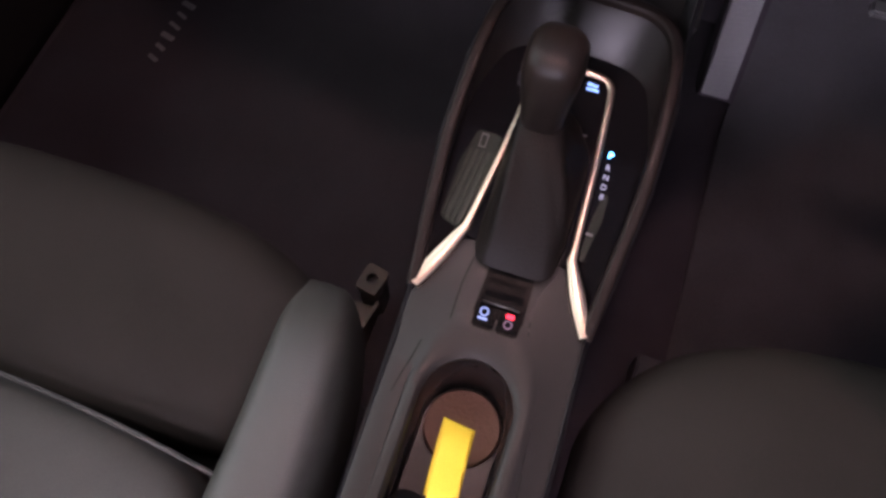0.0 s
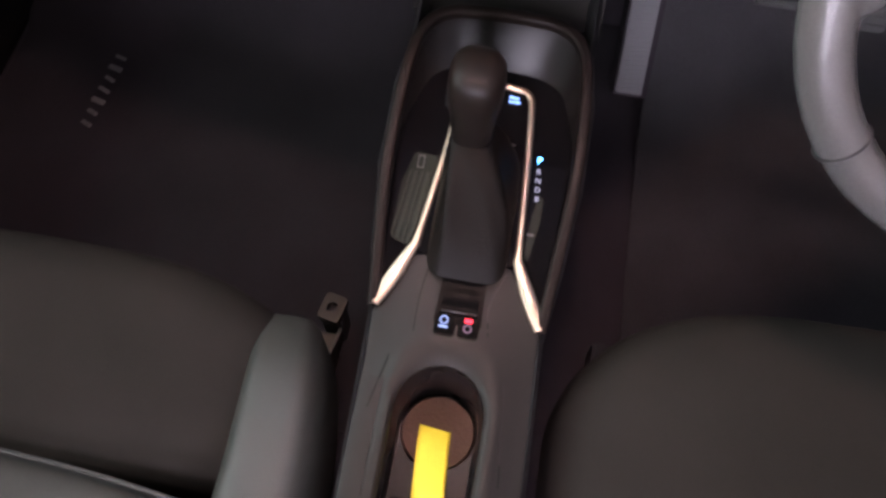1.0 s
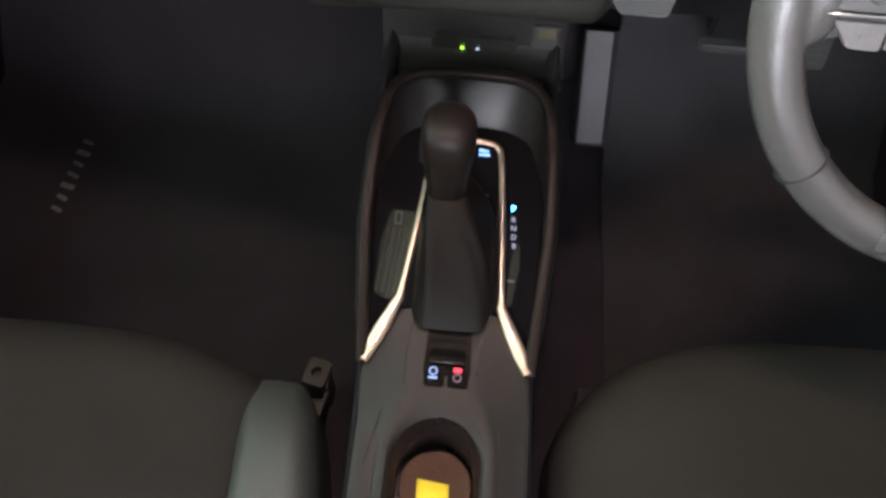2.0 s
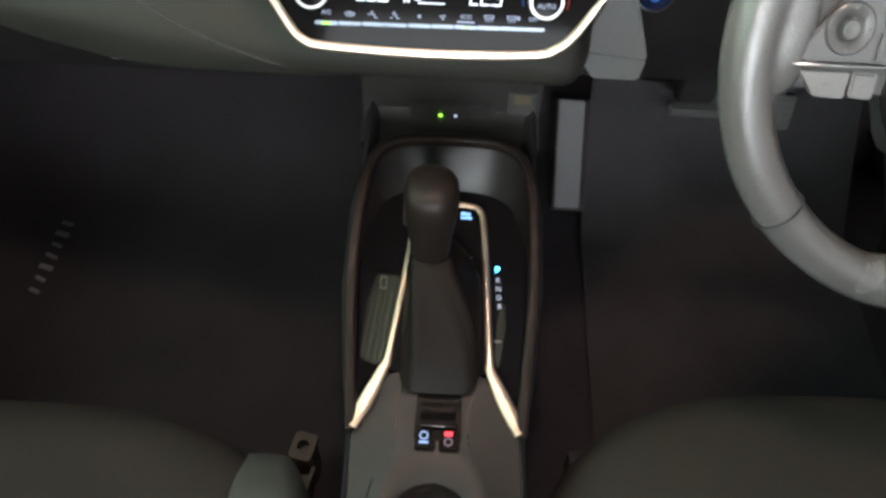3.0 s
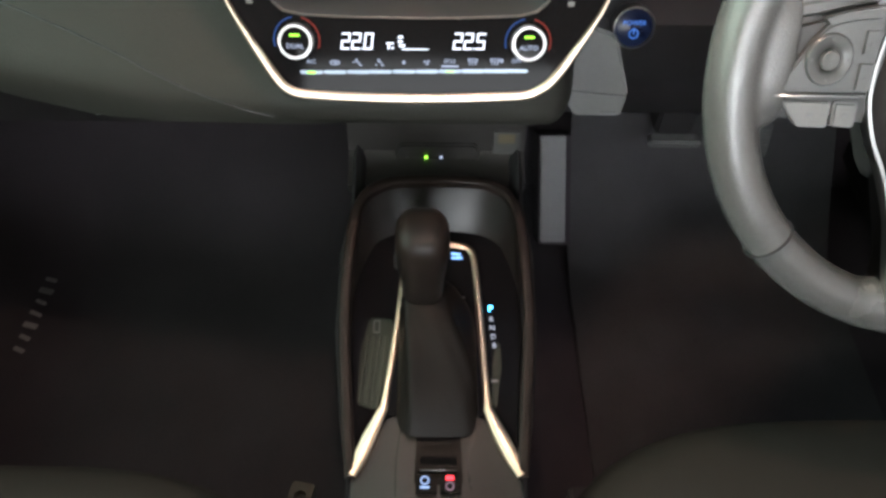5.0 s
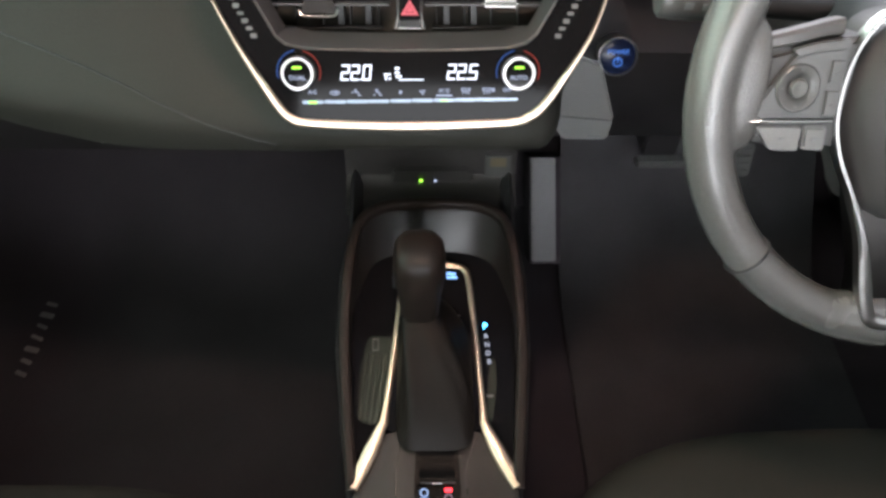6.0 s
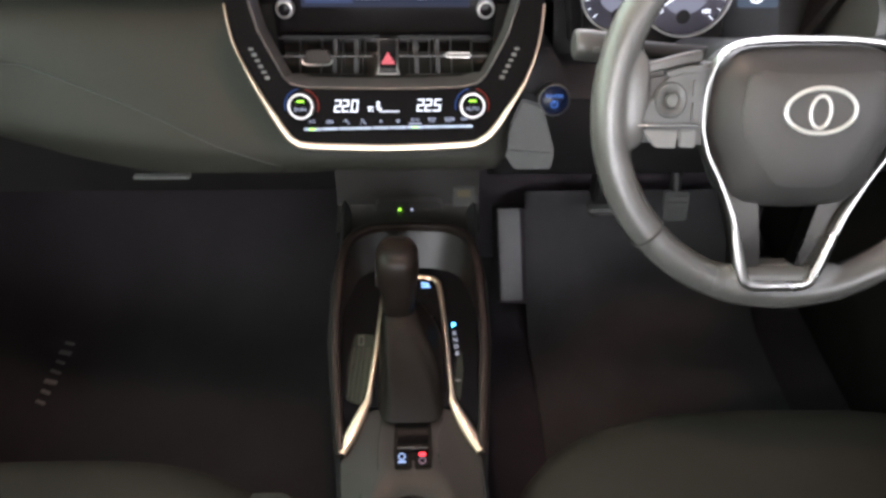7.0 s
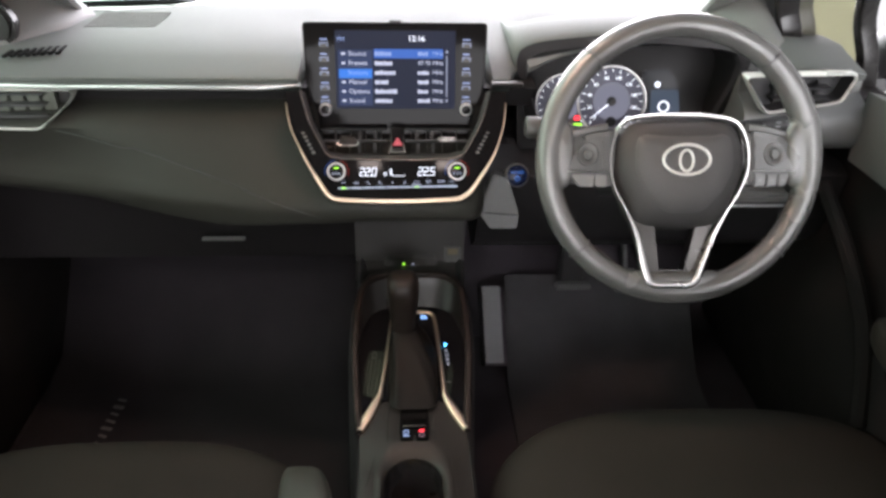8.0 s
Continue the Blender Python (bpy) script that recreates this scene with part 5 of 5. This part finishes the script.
    for i, p in enumerate(path):
        a, b = path[max(0, i - 1)], path[min(L - 1, i + 1)]
        t = (b - a).normalized()
        up = Vector((0, -0.193, 0.981))
        sd = t.cross(up).normalized()
        w = 0.0029 + 0.0032 * max(0.0, min(1.0, (0.066 - p.y) / 0.035)) - 0.0020 * max(0.0, 1 - min(i, L - 1 - i) / 2)
        rr.append([p + sd * w * x + up * z for x, z in ((-1, -0.004), (-1, 0.0002), (-0.82, 0.0011), (-0.40, 0.0017), (0, 0.0019), (0.40, 0.0017), (0.82, 0.0011), (1, 0.0002), (1, -0.004))])
    part("silver_strip", loft(rr), CHAMPAGNE, c, "satin silver strip", sharp=80)
    # plate inside the U
    pl = [(x, y) for x, y in u]
    bm = bmesh.new()
    bm.faces.new([bm.verts.new((x, y, 0.3525 + 0.197 * y)) for x, y in pl[1:-1]])
    r = bmesh.ops.extrude_face_region(bm, geom=list(bm.faces))
    bmesh.ops.translate(bm, verts=[v for v in r["geom"] if isinstance(v, bmesh.types.BMVert)], vec=(0, 0, -0.006))
    bmesh.ops.recalc_face_normals(bm, faces=bm.faces)
    part("shifter_plate", bm, GLOSS, c)
    # gear letters
    P = lambda x, y, dz=0.0: Matrix(((1, 0, 0, x), (0, 0.981, -0.193, y), (0, 0.193, 0.981, 0.3478 + 0.197 * y + dz), (0, 0, 0, 1)))
    for i, ch in enumerate("PRNDB"):
        part("gear_letter", letters(ch, 0.0066 if i else 0.0080, P(0.0685 + 0.0006 * i, 0.148 - 0.0082 * i - (0.002 if i else 0), 0.0008)), L_CYAN if i == 0 else glow("gear_letter", (0.75, 0.8, 0.9), 0.55), deck)
    il = part("deck_inlay", prism(rounded([(-0.0480, 0.062), (-0.0310, 0.056), (-0.0225, 0.090), (-0.0185, 0.140), (-0.0400, 0.142), (-0.0470, 0.112)], 0.005), 0.0006, 0.0016, P(0, 0)), INLAY, deck, "satin grey-green ribbed inlay")
    for k in range(4):
        x0, x1, w = -0.0462 + 0.0050 * k, -0.0405 + 0.0052 * k, 0.0012 + 0.0006 * (k % 2)
        part("rib", prism([(x0 - w, 0.064 - 0.002 * k), (x0 + w, 0.064 - 0.002 * k), (x1 + w, 0.124), (x1 - w, 0.124)], 0.0014, 0.0026, P(0, 0), 0.0006, 1), RIB, il)
    part("mark", ring2([(-0.0365, 0.127), (-0.0305, 0.127), (-0.0305, 0.139), (-0.0365, 0.139)], [(-0.0356, 0.128), (-0.0314, 0.128), (-0.0314, 0.138), (-0.0356, 0.138)], 0.0014, 0.0020, P(0, 0)), MIDGREY, il)
    ir = part("deck_inlay", prism(rounded([(0.0670, 0.060), (0.0715, 0.060), (0.0770, 0.095), (0.0765, 0.117), (0.0725, 0.120), (0.0690, 0.10)], 0.003), 0.0004, 0.0010, P(0, 0)), INLAY, deck, "satin grey inlay beside the gear letters")
    part("mark", bar(0.0700, 0.083, 0.0062, 0.0022, P(0, 0), 0.0012), GREY, ir)
    # drive mode keys
    md = part("mode_panel", prism(rounded([(-0.0135, -0.026), (0.0125, -0.026), (0.0105, 0.024), (-0.0135, 0.024)], 0.003), 0.002, 0.0075, P(0.038, 0.181), 0.001), GLOSS, c, "piano black mode keys")
    part("key_label", join(blocks(-0.0032, 0.0182, 0.0098, 0.0030, P(0.0365, 0.1815), 0.0077, 5), blocks(-0.0032, 0.0142, 0.0098, 0.0030, P(0.0365, 0.1815), 0.0077, 6)), L_ICON, md, "lit blue key label")
    part("key_edge", rbox((-0.0005, -0.0255, 0.0078), (0.016, 0.0012, 0.001), 0.0004, 1, P(0.038, 0.181)), CHROME, md)
    # boot
    rings = []
    for f in range(13):
        k = f / 12
        e = k ** 0.8
        cx, cy = lerp(0.0205, 0.0075, e ** 1.8), lerp(0.088, 0.142, e)
        hx, hy = lerp(0.0340, 0.0165, e ** 2.4), lerp(0.058, 0.0165, e ** 1.5)
        z = lerp(0.3605, 0.420, k ** 0.75)
        ring = []
        for i in range(48):
            a = 2 * math.pi * i / 48
            sp = lambda v, q: math.copysign(abs(v) ** q, v)
            q = lerp(0.35, 0.9, e)
            fold = 1 - 0.23 * math.sin(math.pi * min(1, k * 1.05)) * abs(math.sin(2 * a + 0.5 + 1.5 * k)) ** 0.8 + 0.04 * math.sin(math.pi * k) * math.cos(7 * a + 5 * k)
            x, y = cx + hx * fold * sp(math.cos(a), q), cy + hy * fold * sp(math.sin(a), q)
            ring.append((x, y, z + 0.197 * (y - 0.02) * (1 - e)))
        rings.append(ring)
    s = thing("gear_selector", (0.0075, 0.14, 0.38), "black leather gear selector with gathered boot", "gear selector")
    part("boot", loft(rings), BOOT, s, "gathered black leather boot", sharp=80)
    rings = []
    for z, w, d, oy in ((0.400, 0.0150, 0.0150, 0.0), (0.408, 0.0165, 0.0165, 0.0), (0.424, 0.0172, 0.0180, 0.000), (0.442, 0.0186, 0.0205, 0.001), (0.460, 0.0208, 0.0235, 0.002), (0.477, 0.0222, 0.0250, 0.003), (0.489, 0.0214, 0.0238, 0.004), (0.4965, 0.0180, 0.0195, 0.004), (0.4995, 0.0110, 0.0120, 0.004)):
        sp = lambda v, q: math.copysign(abs(v) ** q, v)
        rings.append([(0.0078 + w * sp(math.cos(2 * math.pi * i / 40), 0.7), 0.141 + oy + d * sp(math.sin(2 * math.pi * i / 40), 0.75), z) for i in range(40)])
    kn = part("knob", loft(rings), KNOB, s, "dark leather knob", sharp=70)
    part("collar", lathe([(0.0175, 0.0), (0.0180, 0.003), (0.0170, 0.006), (0.0150, 0.006)], Matrix.Translation((0.0078, 0.141, 0.402)), 32), BLACK, s)
    part("release_button", rbox((-0.0132, 0.143, 0.458), (0.004, 0.014, 0.018), 0.0018), BLACK, kn)
    # brake switches
    sw = thing("brake_switches", (0.02, 0.008, 0.352), "black parking brake switch panel with lit marks", "switch panel")
    Q = P(0.0212, 0.0085, 0.0022)
    part("panel", prism(rounded([(-0.0200, -0.0285), (0.0212, -0.0285), (0.0190, 0.0300), (-0.0175, 0.0300)], 0.007), -0.004, 0.0012, Q, 0.001), SWITCH, sw)
    part("pull_switch", loft([[Q @ Vector((x, y, z)) for x in (-0.0145, 0.0155)] + [Q @ Vector((x, y, 0.0)) for x in (0.0155, -0.0145)] for y, z in ((0.0270, 0.0018), (0.022, 0.0030), (0.015, 0.0036), (0.012, 0.0026), (0.003, 0.0055), (-0.002, 0.0068), (-0.004, 0.0060))]), SWITCH, sw, "gloss black pull switch")
    part("switch_edge", rbox((0.0005, -0.0036, 0.0062), (0.030, 0.0006, 0.001), 0.0003, 1, Q), CHROME, sw)
    for x in (-0.0092, 0.0105):
        part("key", rbox((x, -0.0148, 0.0015), (0.0175, 0.0185, 0.004), 0.0015, 2, Q), SWITCH, sw)
    part("mark", join(ring2(circ(0.0036, 16, -0.0105, -0.0110), circ(0.0026, 16, -0.0105, -0.0110), 0.0036, 0.0039, Q), bar(-0.0105, -0.0165, 0.0075, 0.0018, Q, 0.0036)), L_MARK, sw, "lit blue mark")
    part("mark", bar(0.0098, -0.0090, 0.0062, 0.0032, Q, 0.0036), L_RED, sw, "lit red mark")
    part("mark", ring2(circ(0.0035, 16, 0.0098, -0.0155), circ(0.0026, 16, 0.0098, -0.0155), 0.0036, 0.0039, Q), glow("dim_ring_light", (0.75, 0.48, 0.58), 0.30), sw)
    # panel in front, under the dash
    part("front_panel", loft([[(x, 0.262, 0.418), (x, 0.285, 0.422), (x, 0.296, 0.432), (x, 0.312, 0.55), (x, 0.36, 0.55), (x, 0.36, 0.40), (x, 0.27, 0.40)] for x in (-0.066, 0.02, 0.104)]), DARK, c, "black panel below the dash")
    us = part("socket_panel", prism(rounded([(-0.045, -0.012), (0.045, -0.012), (0.038, 0.012), (-0.038, 0.012)], 0.006), 0.0, 0.004, plane((0.02, 0.295, 0.430), 10), 0.002), DARK, c)
    part("indicator", rbox((0.009, 0.288, 0.431), (0.0034, 0.003, 0.0016), 0.0005, 1), L_GREEN, us, "green light")
    part("indicator", rbox((0.0235, 0.288, 0.431), (0.0030, 0.003, 0.0014), 0.0005, 1), L_DIM, us, "white light")
    return c


centre_console()


# things in the cup holder
tagged(part("coaster", lathe([(0.0, 0.262), (0.0325, 0.262), (0.0330, 0.266), (0.0315, 0.269), (0.0, 0.2685)], Matrix.Translation((0.020, -0.077, 0)), 36), BROWN, at=(0.020, -0.077, 0.262)), "round brown coaster in the cup holder", "coaster")


def key_tag():
    t = thing("key_tag", (0.024, -0.14, 0.30), "bright yellow folded key tag with black fob", "key tag")
    e = [(x - 0.001, y + 0.0055, z - 0.030) for x, y, z in [(0.0205, -0.0925, 0.352), (0.0210, -0.105, 0.3565), (0.0222, -0.122, 0.3575), (0.0235, -0.140, 0.3565), (0.0245, -0.153, 0.352)]]
    side = Vector((0.985, -0.10, 0)).normalized()
    rings = []
    for p in smooth_path(e, k=3):
        rings.append([p + side * x + Vector((0, 0, z)) for x, z in rounded([(-0.0112, -0.0025), (0.0112, -0.0025), (0.0112, 0.0), (-0.0112, 0.0)], 0.0008, 2)])
    part("strap_top", loft(rings), YELLOW, t, "yellow strap")
    rings = []
    for p in smooth_path([(x - 0.001, y + 0.004, z - 0.012) for x, y, z in e], k=3):
        rings.append([p + side * x + Vector((0, 0, z)) for x, z in rounded([(-0.0136, -0.0025), (0.0136, -0.0025), (0.0136, 0.0), (-0.0136, 0.0)], 0.0008, 2)])
    part("strap_under", loft(rings), YELLOW, t)
    part("fob", pillow((0.000, -0.163, 0.314), (0.030, 0.040, 0.022), 2.6), HOLE, t, "black key fob")
    part("fob", pillow((0.042, -0.164, 0.312), (0.026, 0.034, 0.022), 2.6), HOLE, t, "black key fob")
    part("split_ring", sweep([(0.0235 + 0.010 * math.cos(a), -0.152 + 0.007 * math.sin(a), 0.3235) for a in [2 * math.pi * k / 24 for k in range(24)]], circ(0.0009, 6), closed=True), BRIGHT, t, "steel ring")


key_tag()


# ---- seats ----
def seat(cx, dy, inner):
    """inner: +1 where the console lies on the seat's right."""
    side = "passenger" if inner > 0 else "driver"
    t = thing("front_seat", (cx, -0.25 + dy, 0.04), "dark grey cloth front seat with padded bolsters", "car seat", "front seats")
    crown = lambda q: Vector((q.x, q.y - 0.030 * abs((q.x - cx) / 0.25) ** 3 * min(1.0, max(0.0, (q.y - dy + 0.16) / 0.16)), q.z + 0.010 * (1 - ((q.x - cx) / 0.25) ** 2) * max(0.0, (q.z - 0.24) / 0.09)))
    if inner > 0:
        part("thigh_cushion", pillow((cx, -0.068 + dy, 0.240), (0.530, 0.205, 0.190), 3.6, 64, 28, crown), FABRIC, t, "grey cloth thigh cushion", sharp=80)
    else:
        part("thigh_cushion", pillow((cx, -0.123 + dy, 0.240), (0.590, 0.315, 0.190), 4.4, 64, 28, crown), FABRIC, t, "grey cloth thigh cushion", sharp=80)
    part("seat_cushion", pillow((cx, -0.355 + dy if inner > 0 else -0.415 + dy, 0.262), (0.450, 0.385 if inner > 0 else 0.265, 0.165), 7.0, 64, 28, lambda q: Vector((q.x, q.y - 0.018 * ((q.x - cx) / 0.21) ** 2, q.z - 0.02 * max(0, (-0.3 - q.y)) / 0.2))), INSERT, t, "cloth seat insert, lightened for window light", sharp=80)
    for s in (-1, 1):
        bx = cx + s * 0.248
        # Bolster material differs by seat; brighter light on the passenger side put into colour.
        part("bolster", pillow((bx, -0.283 + dy if inner > 0 else -0.405 + dy, 0.250 if inner > 0 else 0.235), (0.074, 0.58 if inner > 0 else 0.33, 0.20), 4.6, 48, 28, lambda q, bx=bx: Vector((q.x - 0.022 * s * max(0.0, (q.y - dy + 0.16) / 0.16) ** 2, q.y, q.z - 0.030 * max(0.0, (q.y - dy + 0.16) / 0.17) ** 3))), FABRIC2 if inner > 0 else FABRIC, t, "smooth grey bolster", sharp=80)
    part("cross_piping", sweep(smooth_path([(cx + f * 0.218, (-0.1655 if inner > 0 else -0.282) - 0.016 * f * f + dy, 0.3385 - 0.004 * f * f) for f in (-1, -0.6, -0.2, 0.2, 0.6, 1)]), circ(0.0018, 8)), PIPING, t, "worn paler piping")
    back = lambda q: Vector((q.x, q.y - 0.30 * (q.z - 0.30), q.z))
    part("backrest", pillow((cx, -0.60 + dy, 0.58), (0.46, 0.12, 0.54), 4.5, 48, 24, back), FABRIC, t, sharp=80)
    part("headrest", pillow((cx, -0.62 + dy, 0.92), (0.22, 0.08, 0.14), 4.0, 40, 20, back), FABRIC, t, sharp=80)
    part("skirt", loft([[(cx + s * 0.245, y + dy, z) for s, z in ((-1, 0.20), (1, 0.20), (1, 0.10), (-1, 0.10))] for y in (-0.60, -0.30, -0.03)]), BLACK, t, "black plastic skirt")
    for s in (-1, 1):
        x = cx + s * 0.222
        # Only the passenger's inner rail is steel; black on the rest holds their shade.
        r = part("rail", prism(rounded([(-0.014, -0.52), (0.014, -0.52), (0.014, 0.055), (-0.014, 0.055)], 0.004), 0.04, 0.085, Matrix.Translation((x, dy, 0)), 0.003), STEEL if inner * s > 0 and inner > 0 else BLACK, t, "seat rail")
        if inner > 0 and s > 0:
            sq = [(0.013 * max(-1, min(1, 1.3 * math.cos(a))), 0.016 * max(-1, min(1, 1.3 * math.sin(a)))) for a in [2 * math.pi * k / 24 for k in range(24)]]
            part("rail_end", ring2(sq, circ(0.0065, 24), 0.118, 0.130, Matrix.Translation((-0.127, 0.070 + dy, 0)) @ Matrix.Rotation(-0.2, 4, "Z")), STEEL, r, "steel rail end with a bolt hole")
            part("rail_foot", rbox((-0.127, 0.070 + dy, 0.080), (0.024, 0.030, 0.075), 0.004), BLACK, r)
            part("rail_slide", rbox((0, 0, 0), (0.0035, 0.054, 0.03), 0.001, 2, Matrix.Translation((-0.1185, 0.024 + dy, 0.107)) @ Matrix.Rotation(-0.2, 4, "Z")), STEEL, r)


seat(-0.356, 0.0, 1)
seat(0.412, 0.045, -1)


# ---- footwells ----
def slope_mat(name, x0, x1, y0, label, toe, cloth):
    rings = []
    n = 14
    for i in range(n + 1):
        f = i / n
        y = lerp(y0, toe, f)
        z = 0.042 + (max(0, y - 0.44) ** 1.15) * 1.35
        rings.append([(x0, y, z), (x0, y, z + 0.007), (x0 + 0.012, y, z + 0.009), (x1 - 0.012, y, z + 0.009), (x1, y, z + 0.007), (x1, y, z)])
    return tagged(part(name, loft(rings), cloth, at=((x0 + x1) / 2, 0.2, 0.045)), label, "floor mat", "floor mats")


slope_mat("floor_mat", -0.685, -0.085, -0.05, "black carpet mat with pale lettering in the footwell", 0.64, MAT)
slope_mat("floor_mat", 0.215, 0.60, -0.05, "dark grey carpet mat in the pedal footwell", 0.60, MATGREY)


def mat_lettering():
    t = thing("mat_badge", (-0.536, 0.365, 0.052), "row of pale embroidered bars on the mat", "badge")
    rnd = random.Random(4)
    for i in range(7):
        y = 0.300 + 0.0195 * i
        slant = Matrix.Translation((-0.540 + 0.0012 * i, y, 0.0530)) @ Matrix.Rotation(-0.35 + rnd.uniform(-0.1, 0.1), 4, "Z")
        part("bar", rbox((0, 0, 0), (0.019 + rnd.uniform(-0.003, 0.003), 0.0065 + rnd.uniform(-0.002, 0.003), 0.003), 0.001, 2, slant), STITCH, t)


mat_lettering()


def footrest():
    t = thing("footrest", (0.185, 0.50, 0.05), "pale grey ribbed footrest beside the console", "footrest")
    a, b = Vector((0.1875, 0.454, 0.100)), Vector((0.1825, 0.545, 0.222))
    u = (b - a).normalized()
    nrm = Vector((1, 0, 0)).cross(u).normalized() * 1.0
    if nrm.z < 0:
        nrm = -nrm
    L = (b - a).length
    m = Matrix(((1, u.x, nrm.x, a.x), (0, u.y, nrm.y, a.y), (0, u.z, nrm.z, a.z), (0, 0, 0, 1)))
    part("plate", prism(rounded([(-0.0175, 0), (0.0175, 0), (0.0170, L), (-0.0180, L)], 0.003), -0.006, 0.001, m, 0.001), GREY, t)
    for i in range(24):
        y = 0.006 + i * (L - 0.012) / 23
        part("rib", prism([(-0.0155, y - 0.0012), (0.0155, y + 0.0028), (0.0155, y + 0.0048), (-0.0155, y + 0.0008)], 0.0, 0.0016, m), GREY, t)
    part("block", prism([(-0.020, -0.006), (0.026, -0.006), (0.026, L), (-0.020, L)], -0.07, -0.006, m, 0.004), CARPET, t, "black carpeted block")


footrest()


def brake_pedal():
    t = thing("brake_pedal", (0.438, 0.502, 0.235), "grey rubber brake pedal on a dark arm", "pedal")
    m = plane((0.438, 0.500, 0.262), 20)
    p = part("pad", prism(rounded([(-0.019, -0.026), (0.019, -0.026), (0.020, 0.022), (-0.020, 0.022)], 0.006), -0.008, 0.003, m, 0.002), PEDAL, t)
    for i in range(4):
        part("tread", rbox((0, -0.017 + 0.0105 * i, 0.0035), (0.031, 0.004, 0.002), 0.0008, 1, m), PEDAL, p)
    part("arm", sweep([(0.438, 0.512, 0.270), (0.438, 0.56, 0.36), (0.437, 0.58, 0.47)], circ(0.009, 10)), BLACK, t)


brake_pedal()


def small_bits():
    t = thing("tag_bracket", (0.085, 0.30, 0.44), "small grey bracket with worn label under the dash", "bracket")
    m = plane((0.085, 0.300, 0.446), 10)
    part("plate", prism(rounded([(-0.012, -0.016), (0.014, -0.016), (0.014, 0.010), (-0.012, 0.010)], 0.002), 0, 0.005, m, 0.001), LIP, t)
    part("label", bar(0.001, 0.002, 0.016, 0.010, m, 0.005), mat("worn_label", (0.090, 0.074, 0.038), 0.6), t)
    r = thing("bonnet_release", LEVER, "grey lever under the driver's dash", "release lever")
    part("lever", rbox(LEVER, (0.070, 0.02, 0.012), 0.003), MIDGREY, r)
    part("bracket", rbox((LEVER[0], LEVER[1] + 0.03, LEVER[2] + 0.09), (0.05, 0.04, 0.18), 0.004), BLACK, r)


LEVER = (0.3405, 0.520, 0.238)
small_bits()
